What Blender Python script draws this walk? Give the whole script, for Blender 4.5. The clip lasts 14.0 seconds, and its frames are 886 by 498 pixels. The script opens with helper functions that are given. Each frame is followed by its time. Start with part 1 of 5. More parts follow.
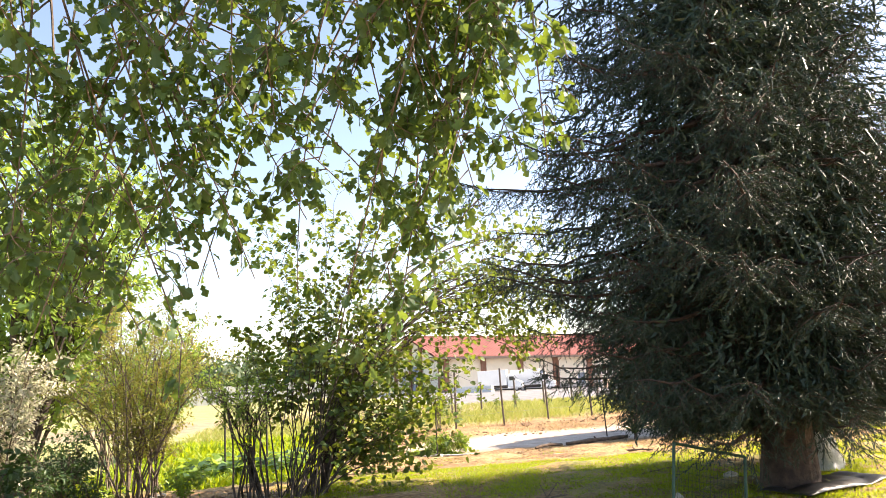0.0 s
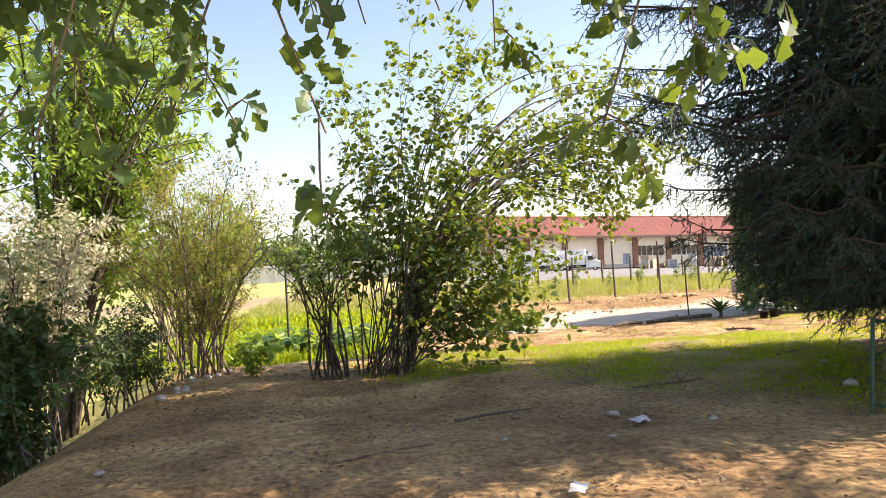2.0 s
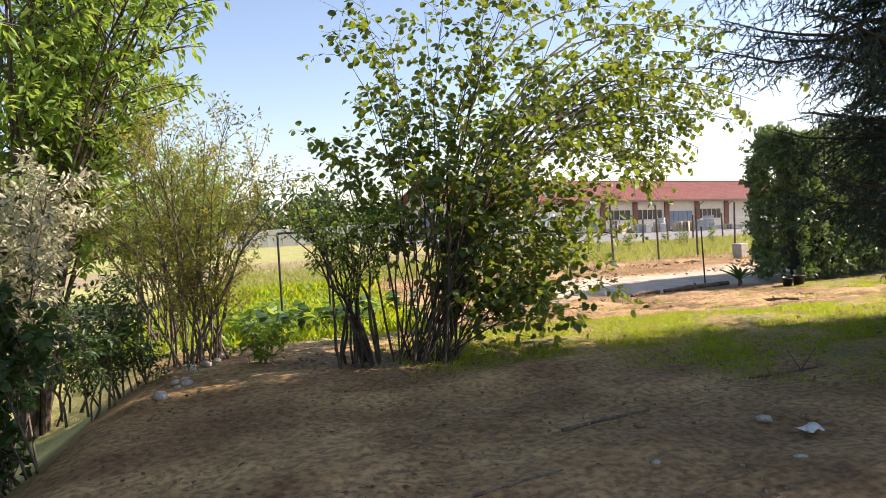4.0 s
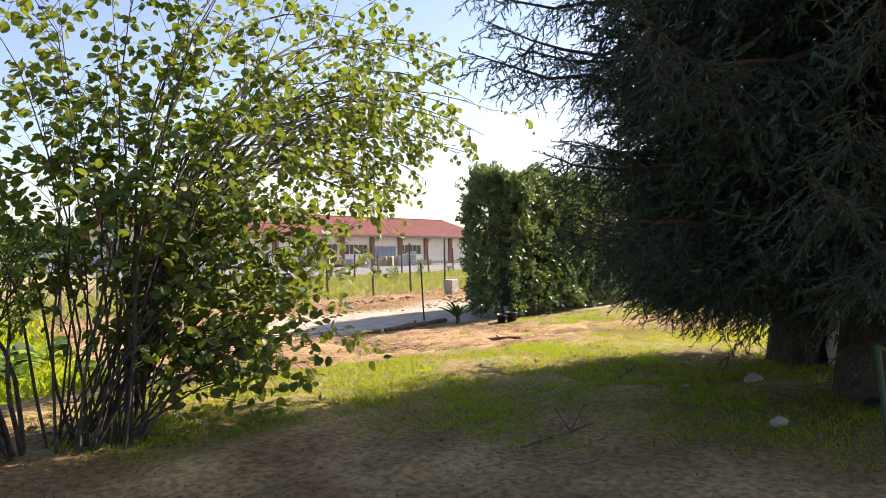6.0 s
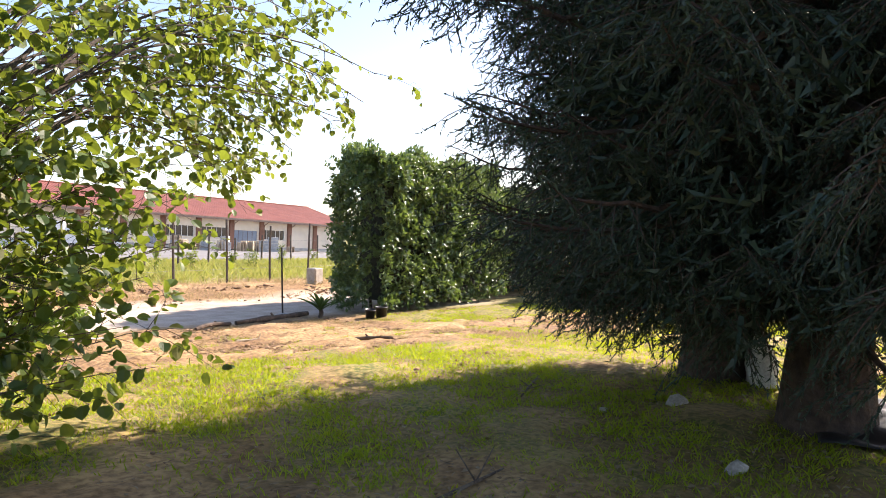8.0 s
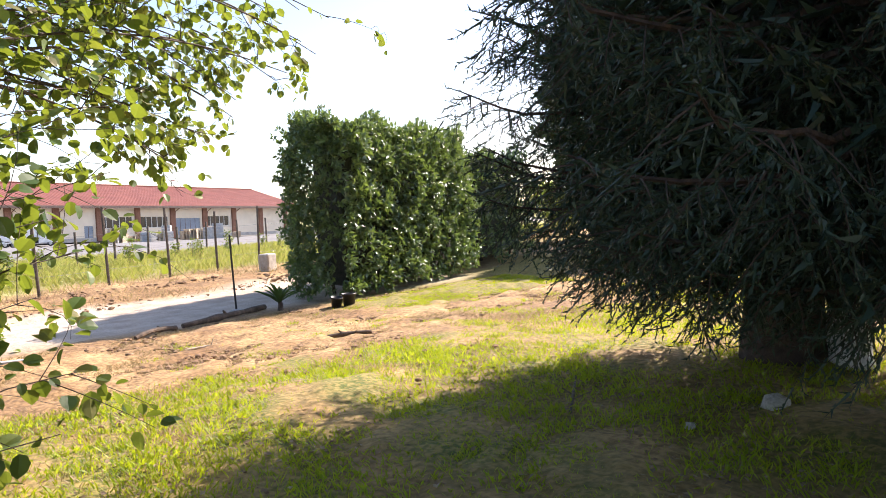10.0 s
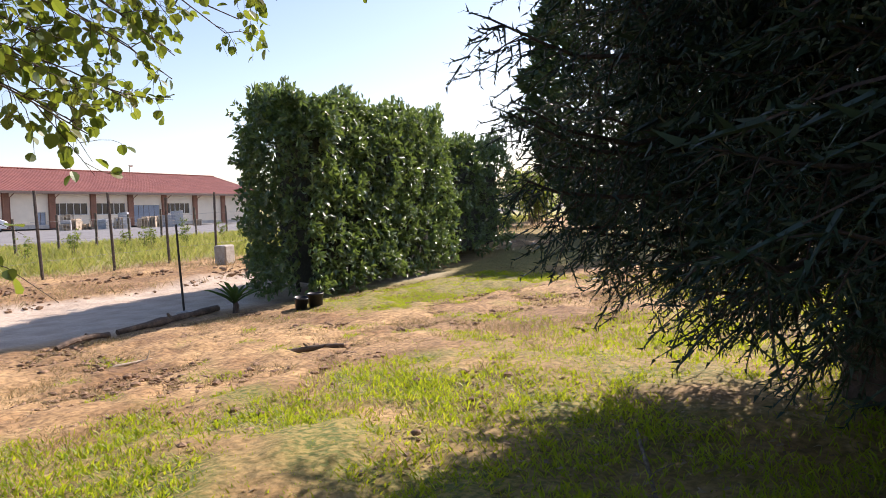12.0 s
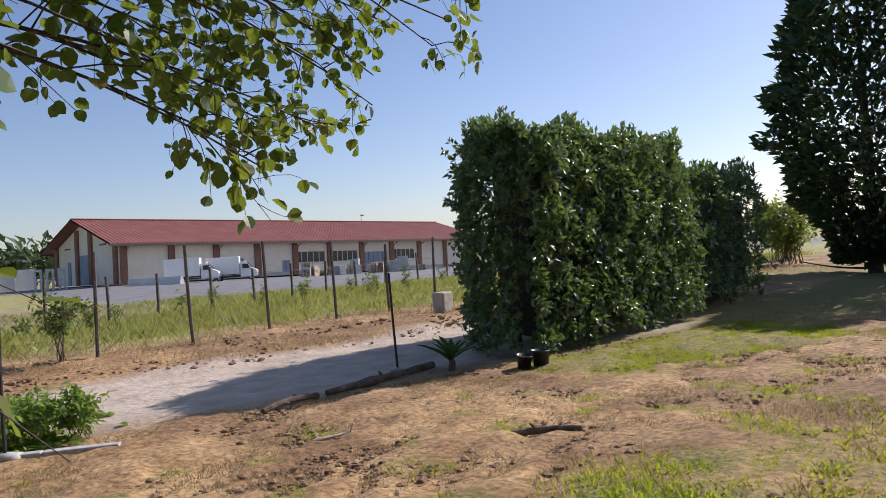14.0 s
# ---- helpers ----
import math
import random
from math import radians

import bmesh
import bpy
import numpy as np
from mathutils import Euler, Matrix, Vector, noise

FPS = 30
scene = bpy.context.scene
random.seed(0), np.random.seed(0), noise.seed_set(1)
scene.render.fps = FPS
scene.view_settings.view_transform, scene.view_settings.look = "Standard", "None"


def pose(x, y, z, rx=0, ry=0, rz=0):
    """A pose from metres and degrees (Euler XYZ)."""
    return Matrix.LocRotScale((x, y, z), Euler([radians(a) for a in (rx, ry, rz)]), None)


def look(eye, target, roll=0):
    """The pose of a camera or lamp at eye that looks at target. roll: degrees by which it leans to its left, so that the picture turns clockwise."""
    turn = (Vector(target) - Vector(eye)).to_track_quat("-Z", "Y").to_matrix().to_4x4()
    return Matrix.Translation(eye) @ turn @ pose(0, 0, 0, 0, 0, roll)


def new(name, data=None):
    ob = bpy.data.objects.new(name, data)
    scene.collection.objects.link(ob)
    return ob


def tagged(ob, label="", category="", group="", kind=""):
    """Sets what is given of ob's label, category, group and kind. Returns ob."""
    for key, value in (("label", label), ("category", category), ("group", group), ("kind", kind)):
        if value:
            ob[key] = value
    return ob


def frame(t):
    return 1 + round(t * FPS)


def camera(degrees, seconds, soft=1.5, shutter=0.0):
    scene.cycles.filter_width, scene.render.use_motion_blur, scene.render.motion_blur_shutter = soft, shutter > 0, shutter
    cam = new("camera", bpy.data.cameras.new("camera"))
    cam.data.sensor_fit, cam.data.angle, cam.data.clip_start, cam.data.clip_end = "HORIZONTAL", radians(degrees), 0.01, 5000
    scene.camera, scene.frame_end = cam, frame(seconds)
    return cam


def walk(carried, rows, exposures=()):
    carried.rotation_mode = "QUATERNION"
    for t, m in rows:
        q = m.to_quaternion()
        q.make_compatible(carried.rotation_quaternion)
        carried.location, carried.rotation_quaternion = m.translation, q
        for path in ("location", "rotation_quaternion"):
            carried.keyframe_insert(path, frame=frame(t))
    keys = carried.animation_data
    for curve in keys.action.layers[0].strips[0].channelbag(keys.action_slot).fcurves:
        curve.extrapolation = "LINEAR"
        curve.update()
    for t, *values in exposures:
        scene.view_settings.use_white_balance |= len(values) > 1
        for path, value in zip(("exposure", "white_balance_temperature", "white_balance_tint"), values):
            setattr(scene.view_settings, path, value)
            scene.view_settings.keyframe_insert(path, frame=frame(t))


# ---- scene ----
cam = camera(62.2, 14.0, soft=0.9)
PATH = [
    (0, 0.004, 0.151, 1.581, 100.22, 3.53, -11.32),
    (0.5, -0.117, 0.549, 1.530, 96.94, 2.72, -9.67),
    (1, -0.240, 1.027, 1.534, 93.12, 1.53, -9.87),
    (1.5, -0.425, 1.492, 1.482, 91.71, 2.28, -8.90),
    (2, -0.516, 2.008, 1.442, 91.25, 3.24, -8.39),
    (2.2, -0.590, 2.160, 1.495, 92.18, 3.11, -7.87),
    (4.3, -1.333, 4.000, 1.500, 87.87, 3.51, -13.46),
    (4.5, -1.342, 4.161, 1.471, 87.65, 3.19, -15.52),
    (5, -1.285, 4.664, 1.453, 87.06, 2.66, -22.65),
    (5.5, -1.115, 5.033, 1.470, 89.76, 3.61, -30.41),
    (6, -0.886, 5.401, 1.507, 89.88, 2.11, -34.20),
    (6.5, -0.611, 5.750, 1.456, 89.62, 1.32, -35.59),
    (7, -0.438, 6.107, 1.428, 88.87, 2.15, -36.24),
    (7.5, -0.258, 6.423, 1.457, 88.84, 1.33, -39.40),
    (8, 0.055, 6.825, 1.429, 89.09, -0.84, -44.68),
    (8.5, 0.259, 7.215, 1.412, 87.49, 0.97, -42.59),
    (8.7, 0.379, 7.331, 1.422, 87.46, 1.18, -43.07),
    (10.8, 1.360, 8.920, 1.464, 86.46, 3.76, -50.59),
    (11, 1.485, 9.027, 1.499, 86.58, 4.27, -49.11),
    (11.5, 1.793, 9.362, 1.487, 90.60, 3.31, -50.61),
    (12, 2.126, 9.703, 1.428, 85.88, 2.54, -51.42),
    (12.5, 2.400, 10.079, 1.461, 88.04, 0.25, -48.09),
    (13, 2.643, 10.429, 1.481, 88.71, 3.32, -45.75),
    (13.5, 2.941, 10.716, 1.440, 89.47, 5.14, -36.88),
    (14, 3.204, 11.033, 1.442, 90.11, 4.10, -34.54),
]
EXPOSURES = [(0, 1.95, 7300, 20), (1, 1.8, 7300, 20), (2.2, 1.55, 7300, 20), (4.3, 1.2, 6900, 21), (7, 1.25, 6900, 23), (8.7, 1.65, 6650, 22), (11, 1.25, 6600, 23), (12.5, 0.68, 6300, 25), (14, 0.2, 5950, 22)]
walk(cam, [(t, pose(x, y, z, rx, ry, rz)) for t, x, y, z, rx, ry, rz in PATH], EXPOSURES)

# ---- world, sun, exposure ----
SUN_AZ, SUN_EL = 90.5, 36.0          # degrees clockwise from +y, degrees above the horizon
world = bpy.data.worlds.new("sky")
world.use_nodes = True
scene.world = world
wt = world.node_tree
sky = wt.nodes.new("ShaderNodeTexSky")
sky.sky_type, sky.sun_disc = "NISHITA", False
sky.sun_elevation, sky.sun_rotation = radians(SUN_EL), radians(SUN_AZ)
sky.air_density, sky.dust_density, sky.ozone_density = 1.0, 0.65, 1.2
wt.nodes["Background"].inputs[1].default_value = 0.1
wt.links.new(sky.outputs[0], wt.nodes["Background"].inputs[0])

to_sun = Vector((math.sin(radians(SUN_AZ)) * math.cos(radians(SUN_EL)), math.cos(radians(SUN_AZ)) * math.cos(radians(SUN_EL)), math.sin(radians(SUN_EL))))
sun = new("sun", bpy.data.lights.new("sun", "SUN"))
sun.data.energy, sun.data.angle, sun.data.color = 5.0, radians(0.6), (1.0, 0.92, 0.79)
sun.matrix_world = look(to_sun * 60, (0, 0, 0))

# ---- small tools ----
rng = np.random.default_rng(7)


def ss(a, b, x):
    t = np.clip((np.asarray(x, float) - a) / (b - a), 0, 1)
    return t * t * (3 - 2 * t)


def height(x, y):
    """The lie of the ground."""
    z = -0.36 * ss(12, 18.5, y) + 0.26 * ss(23.2, 26.5, y) + 0.1 * ss(30, 60, y)
    z = z - 0.029 * np.clip(np.asarray(x, float) - 21, 0, 75) * ss(45, 95, y)
    return z - 1.3 * ss(-2.7, -5.2, x) * (1 - ss(13, 17, y))


def height1(x, y):
    return float(height(x, y))


class Geo:
    """Triangles gathered from arrays, linked as one mesh."""

    def __init__(self):
        self.v, self.t, self.n = [], [], 0

    def add(self, v, t):
        v, t = np.asarray(v, float).reshape(-1, 3), np.asarray(t, int).reshape(-1, 3)
        self.v.append(v)
        self.t.append(t + self.n)
        self.n += len(v)
        return self

    def mesh(self, name, smooth=False):
        me = bpy.data.meshes.new(name)
        v, t = np.concatenate(self.v), np.concatenate(self.t)
        me.vertices.add(len(v))
        me.vertices.foreach_set("co", v.astype(np.float32).ravel())
        me.loops.add(t.size)
        me.loops.foreach_set("vertex_index", t.astype(np.int32).ravel())
        me.polygons.add(len(t))
        me.polygons.foreach_set("loop_start", np.arange(0, t.size, 3, dtype=np.int32))
        me.polygons.foreach_set("use_smooth", np.full(len(t), smooth))
        me.update(calc_edges=True)
        return me


def tube(g, pts, radii, n=6):
    """A tapered tube along a line of points, closed at its tip."""
    pts, radii = np.asarray(pts, float), np.asarray(radii, float)
    d = np.gradient(pts, axis=0)
    d /= np.linalg.norm(d, axis=1)[:, None] + 1e-9
    side = np.cross(d, (0.31, 0.2, 0.93) if abs(d[0][2]) < 0.9 else (1.0, 0.1, 0))
    side /= np.linalg.norm(side, axis=1)[:, None] + 1e-9
    up = np.cross(d, side)
    a = np.arange(n) * 2 * np.pi / n
    ring = (np.cos(a)[None, :, None] * side[:, None] + np.sin(a)[None, :, None] * up[:, None]) * radii[:, None, None] + pts[:, None]
    m = len(pts)
    i, j = np.meshgrid(np.arange(m - 1), np.arange(n), indexing="ij")
    a0, b0 = i * n + j, i * n + (j + 1) % n
    t = np.concatenate([np.stack([a0, b0, b0 + n], -1).reshape(-1, 3), np.stack([a0, b0 + n, a0 + n], -1).reshape(-1, 3)])
    v = np.concatenate([ring.reshape(-1, 3), pts[-1:], pts[:1]])
    k = np.arange(n)
    caps = np.concatenate([np.stack([(m - 1) * n + k, (m - 1) * n + (k + 1) % n, np.full(n, m * n)], -1), np.stack([(k + 1) % n, k, np.full(n, m * n + 1)], -1)])
    g.add(v, np.concatenate([t, caps]))


def arc(a, b, lift=0.0, bend=(0, 0, 0), n=8):
    """A bowed line from a to b."""
    s = np.linspace(0, 1, n)[:, None]
    return np.asarray(a) * (1 - s) + np.asarray(b) * s + 4 * s * (1 - s) * (np.asarray(bend, float) + (0, 0, lift))


def scatter(g, tv, tt, pos, x, z, size):
    """Copies of a small template whose length runs along x and whose face looks along z."""
    pos, x, z, size = (np.asarray(q, float) for q in (pos, x, z, size))
    x = x / (np.linalg.norm(x, axis=1)[:, None] + 1e-9)
    y = np.cross(z, x)
    y /= np.linalg.norm(y, axis=1)[:, None] + 1e-9
    z = np.cross(x, y)
    v = (tv[None, :, 0, None] * x[:, None] + tv[None, :, 1, None] * y[:, None] + tv[None, :, 2, None] * z[:, None]) * size[:, None, None] + pos[:, None]
    t = tt[None] + (np.arange(len(pos)) * len(tv))[:, None, None]
    g.add(v.reshape(-1, 3), t.reshape(-1, 3))


def leaf(outline, fold=0.12, droop=0.15):
    """A leaf blade of unit length from half an outline: (along, half width) pairs, folded along its rib."""
    mid = [(u, 0.0, -droop * u * u) for u, w in outline]
    left = [(u, w, fold * w * 2 - droop * u * u) for u, w in outline]
    right = [(u, -w, fold * w * 2 - droop * u * u) for u, w in outline]
    v, t, n = np.array(mid + left + right), [], len(outline)
    for k in range(n - 1):
        for o, flip in ((n, False), (2 * n, True)):
            quad = [(k, k + 1, o + k + 1), (k, o + k + 1, o + k)]
            t += [q[::-1] if flip else q for q in quad]
    return v, np.array(t)


HAZEL_LEAF = leaf([(0, 0.02), (0.12, 0.3), (0.45, 0.45), (0.78, 0.32), (1.0, 0.0)])
OAK_LEAF = leaf([(0, 0.02), (0.3, 0.27), (0.44, 0.14), (0.68, 0.36), (1.0, 0.08)], 0.1, 0.2)
LAUREL_LEAF = leaf([(0, 0.03), (0.45, 0.23), (1.0, 0.0)], 0.2, 0.25)
SMALL_LEAF = leaf([(0, 0.0), (0.4, 0.24), (1.0, 0.0)], 0.15, 0.1)
BROAD_LEAF = leaf([(0, 0.05), (0.2, 0.4), (0.55, 0.45), (1.0, 0.0)], 0.15, 0.3)


def bm_mesh(bm, name):
    me = bpy.data.meshes.new(name)
    bm.to_mesh(me)
    bm.free()
    return me


def box(bm, x0, x1, y0, y1, z0, z1, bevel=0.0):
    made = bmesh.ops.create_cube(bm, size=1.0, matrix=Matrix.LocRotScale(((x0 + x1) / 2, (y0 + y1) / 2, (z0 + z1) / 2), None, (abs(x1 - x0), abs(y1 - y0), abs(z1 - z0))))
    if bevel:
        edges = list({e for v in made["verts"] for e in v.link_edges})
        bmesh.ops.bevel(bm, geom=edges, offset=bevel, segments=2, affect="EDGES", profile=0.5)
    return bm


def slab(x0, x1, y0, y1, z0, z1, bevel=0.0):
    return box(bmesh.new(), x0, x1, y0, y1, z0, z1, bevel)


def part(name, made, material, parent=None, label=""):
    """One mesh object from a bmesh, a Geo or a mesh, under a thing or a part."""
    me = bm_mesh(made, name) if isinstance(made, bmesh.types.BMesh) else made.mesh(name) if isinstance(made, Geo) else made
    if not me.materials:
        me.materials.append(material)
    ob = new(name, me)
    ob.parent = parent
    return tagged(ob, label) if label else ob


def thing(name, label, category, m=None, group="", kind=""):
    ob = tagged(new(name), label, category, group, kind)
    if m is not None:
        ob.matrix_world = m
    return ob


# ---- materials ----
def shader(name):
    m = bpy.data.materials.new(name)
    m.use_nodes = True
    return m, m.node_tree.nodes, m.node_tree.links, m.node_tree.nodes["Principled BSDF"]


def noise_mix(nodes, links, a, b, scale, detail=6.0, lo=0.35, hi=0.65, coord="Object"):
    tc, nz, ramp = nodes.new("ShaderNodeTexCoord"), nodes.new("ShaderNodeTexNoise"), nodes.new("ShaderNodeValToRGB")
    nz.inputs["Scale"].default_value, nz.inputs["Detail"].default_value = scale, detail
    links.new(tc.outputs[coord], nz.inputs["Vector"])
    links.new(nz.outputs["Fac"], ramp.inputs["Fac"])
    ramp.color_ramp.elements[0].position, ramp.color_ramp.elements[1].position = lo, hi
    ramp.color_ramp.elements[0].color, ramp.color_ramp.elements[1].color = (*a, 1), (*b, 1)
    return ramp.outputs["Color"]


def blend(nodes, links, fac, a, b, mode="MIX"):
    mix = nodes.new("ShaderNodeMix")
    mix.data_type, mix.blend_type = "RGBA", mode
    if isinstance(fac, float):
        mix.inputs[0].default_value = fac
    else:
        links.new(fac, mix.inputs[0])
    links.new(a, mix.inputs[6])
    links.new(b, mix.inputs[7])
    return mix.outputs[2]


def add_bump(nodes, links, bsdf, scale, strength, distance=0.02, detail=8.0):
    tc, nz, bump = nodes.new("ShaderNodeTexCoord"), nodes.new("ShaderNodeTexNoise"), nodes.new("ShaderNodeBump")
    nz.inputs["Scale"].default_value, nz.inputs["Detail"].default_value = scale, detail
    links.new(tc.outputs["Object"], nz.inputs["Vector"])
    bump.inputs["Strength"].default_value, bump.inputs["Distance"].default_value = strength, distance
    links.new(nz.outputs["Fac"], bump.inputs["Height"])
    links.new(bump.outputs["Normal"], bsdf.inputs["Normal"])


def plain(name, a, b, scale=8.0, rough=0.7, metal=0.0, bump=0.2, bump_scale=60.0, distance=0.01, grain=1.0):
    """A surface of two close tones, broken up at two sizes, with fine relief."""
    m, nodes, links, bsdf = shader(name)
    coarse = noise_mix(nodes, links, a, b, scale)
    fine = noise_mix(nodes, links, (1 - 0.2 * grain,) * 3, (1 + 0.12 * grain,) * 3, scale * 9)
    links.new(blend(nodes, links, 1.0, coarse, fine, "MULTIPLY"), bsdf.inputs["Base Color"])
    bsdf.inputs["Roughness"].default_value, bsdf.inputs["Metallic"].default_value = rough, metal
    if bump:
        add_bump(nodes, links, bsdf, bump_scale, bump, distance)
    return m


def foliage(name, colours, through_colour, rough=0.45, share=0.4, spec=0.4):
    """Leaves that let light through; each leaf takes a tone of its own."""
    m, nodes, links, bsdf = shader(name)
    geo, ramp = nodes.new("ShaderNodeNewGeometry"), nodes.new("ShaderNodeValToRGB")
    links.new(geo.outputs["Random Per Island"], ramp.inputs["Fac"])
    el = ramp.color_ramp.elements
    while len(el) < len(colours):
        el.new(0.5)
    for k, c in enumerate(colours):
        el[k].position, el[k].color = k / (len(colours) - 1), (*c, 1)
    links.new(ramp.outputs["Color"], bsdf.inputs["Base Color"])
    bsdf.inputs["Roughness"].default_value, bsdf.inputs["Specular IOR Level"].default_value = rough, spec
    tr, mix, tint = nodes.new("ShaderNodeBsdfTranslucent"), nodes.new("ShaderNodeMixShader"), nodes.new("ShaderNodeRGB")
    tint.outputs[0].default_value = (*through_colour, 1)
    links.new(blend(nodes, links, 0.65, ramp.outputs["Color"], tint.outputs[0]), tr.inputs["Color"])
    mix.inputs[0].default_value = share
    links.new(bsdf.outputs[0], mix.inputs[1])
    links.new(tr.outputs[0], mix.inputs[2])
    links.new(mix.outputs[0], nodes["Material Output"].inputs["Surface"])
    return m


HAZEL_GREEN = foliage("hazel_leaves", [(0.03, 0.07, 0.024), (0.04, 0.09, 0.026), (0.06, 0.12, 0.03), (0.095, 0.145, 0.035), (0.16, 0.14, 0.045)], (0.48, 0.6, 0.045), 0.5, 0.3)
OAK_GREEN = foliage("oak_leaves", [(0.028, 0.07, 0.028), (0.04, 0.095, 0.032), (0.06, 0.13, 0.036)], (0.42, 0.56, 0.05), 0.45, 0.27)
LAUREL_GREEN = foliage("laurel_leaves", [(0.036, 0.075, 0.034), (0.05, 0.1, 0.042), (0.08, 0.14, 0.05), (0.13, 0.2, 0.06)], (0.36, 0.52, 0.07), 0.36, 0.24, 0.9)
SPRUCE_GREEN = foliage("spruce_needles", [(0.018, 0.04, 0.03), (0.024, 0.052, 0.037), (0.032, 0.06, 0.034), (0.036, 0.052, 0.03)], (0.14, 0.2, 0.06), 0.5, 0.06)
THUJA_GREEN = foliage("conifer_sprays", [(0.02, 0.045, 0.02), (0.03, 0.06, 0.025), (0.045, 0.075, 0.03)], (0.12, 0.2, 0.05), 0.5, 0.2)
YELLOW_GREEN = foliage("yellowing_leaves", [(0.12, 0.16, 0.035), (0.17, 0.2, 0.04), (0.25, 0.23, 0.05), (0.27, 0.2, 0.07)], (0.58, 0.56, 0.1), 0.5, 0.45)
FRESH_GREEN = foliage("fresh_leaves", [(0.07, 0.15, 0.03), (0.11, 0.2, 0.035), (0.16, 0.25, 0.05)], (0.5, 0.65, 0.08), 0.5, 0.45)
PALE_LEAF = foliage("pale_leaves", [(0.5, 0.46, 0.34), (0.6, 0.56, 0.44), (0.32, 0.33, 0.2), (0.2, 0.24, 0.12)], (0.6, 0.6, 0.4), 0.6, 0.35)
DARK_BUSH = foliage("dark_bush_leaves", [(0.02, 0.05, 0.018), (0.03, 0.07, 0.022), (0.05, 0.1, 0.03)], (0.2, 0.32, 0.05), 0.45, 0.3)
GRASS_GREEN = foliage("grass_blades", [(0.07, 0.16, 0.01), (0.12, 0.23, 0.012), (0.2, 0.29, 0.015), (0.3, 0.3, 0.03)], (0.62, 0.7, 0.015), 0.5, 0.5)
FIELD_GREEN = foliage("field_grass_blades", [(0.13, 0.18, 0.04), (0.2, 0.24, 0.05), (0.28, 0.28, 0.08), (0.34, 0.28, 0.12)], (0.5, 0.52, 0.1), 0.5, 0.4)
DRY_GRASS = foliage("dry_grass_blades", [(0.16, 0.11, 0.06), (0.38, 0.28, 0.15), (0.28, 0.2, 0.11), (0.2, 0.17, 0.07)], (0.5, 0.4, 0.18), 0.6, 0.35)
LITTER = foliage("fallen_leaves", [(0.16, 0.1, 0.055), (0.24, 0.16, 0.09), (0.34, 0.27, 0.17), (0.1, 0.07, 0.045)], (0.3, 0.2, 0.1), 0.7, 0.15)
FAR_GREEN = foliage("far_foliage", [(0.03, 0.06, 0.03), (0.045, 0.08, 0.035), (0.06, 0.095, 0.04)], (0.2, 0.26, 0.07), 0.6, 0.25)
BARK = plain("grey_brown_bark", (0.045, 0.034, 0.027), (0.11, 0.085, 0.065), 14, 0.9, 0, 0.6, 40)
TWIG = plain("twig_bark", (0.085, 0.06, 0.042), (0.19, 0.15, 0.11), 20, 0.85, 0, 0.3, 60)
SPRUCE_BARK = plain("spruce_bark", (0.038, 0.026, 0.021), (0.09, 0.06, 0.046), 10, 0.9, 0, 0.8, 25, 0.03)
DARK_METAL = plain("dark_painted_metal", (0.025, 0.025, 0.025), (0.05, 0.045, 0.04), 12, 0.55, 0.4, 0.1)
POST_WOOD = plain("weathered_post_wood", (0.07, 0.055, 0.045), (0.15, 0.12, 0.1), 12, 0.85, 0, 0.4)
WIRE = plain("dull_wire", (0.2, 0.2, 0.19), (0.28, 0.27, 0.26), 20, 0.5, 0.7, 0)
LOG_WOOD = plain("rotten_wood", (0.07, 0.05, 0.036), (0.17, 0.12, 0.085), 9, 0.9, 0, 0.7)
STONE = plain("pale_stone", (0.36, 0.33, 0.29), (0.5, 0.47, 0.42), 6, 0.85, 0, 0.5)
SOIL = plain("soil_clods", (0.17, 0.1, 0.06), (0.36, 0.235, 0.14), 10, 0.95, 0, 0.7)
GREEN_PAINT = plain("green_painted_tube", (0.01, 0.05, 0.03), (0.02, 0.075, 0.042), 10, 0.45, 0.2, 0.05)
SACK = plain("white_woven_plastic", (0.5, 0.5, 0.49), (0.66, 0.66, 0.64), 5, 0.6, 0, 0.5, 25, 0.02)
BLACK_PLASTIC = plain("black_plastic", (0.012, 0.012, 0.013), (0.03, 0.03, 0.032), 8, 0.45, 0, 0.1)
CREAM_WALL = plain("cream_plaster_panel", (0.74, 0.66, 0.53), (0.8, 0.72, 0.59), 0.12, 0.85, 0, 0.05, 20, 0.01, 0.25)
BROWN_CONCRETE = plain("red_brown_pilaster", (0.2, 0.095, 0.06), (0.27, 0.13, 0.085), 0.8, 0.8, 0, 0.1)
ROOF_RED = plain("red_roof_sheet", (0.22, 0.07, 0.05), (0.29, 0.1, 0.07), 0.5, 0.6, 0, 0.05, 60.0, 0.01, 0.5)
DARK_TRIM = plain("dark_eave_trim", (0.09, 0.06, 0.05), (0.13, 0.09, 0.075), 2, 0.6, 0, 0.05, 60.0, 0.01, 0.4)
WINDOW_GLASS = plain("dark_window_glass", (0.02, 0.022, 0.025), (0.035, 0.037, 0.04), 1.2, 0.12, 0, 0)
DOOR_BLUE = plain("blue_grey_door", (0.2, 0.25, 0.32), (0.26, 0.31, 0.38), 0.8, 0.55, 0, 0.05)
WHITE_PAINT = plain("white_vehicle_paint", (0.76, 0.76, 0.75), (0.81, 0.81, 0.8), 0.8, 0.35, 0, 0.0, 60.0, 0.01, 0.2)
PALE_WOOD = plain("pale_pallet_wood", (0.42, 0.34, 0.24), (0.56, 0.46, 0.34), 4, 0.8, 0, 0.3)
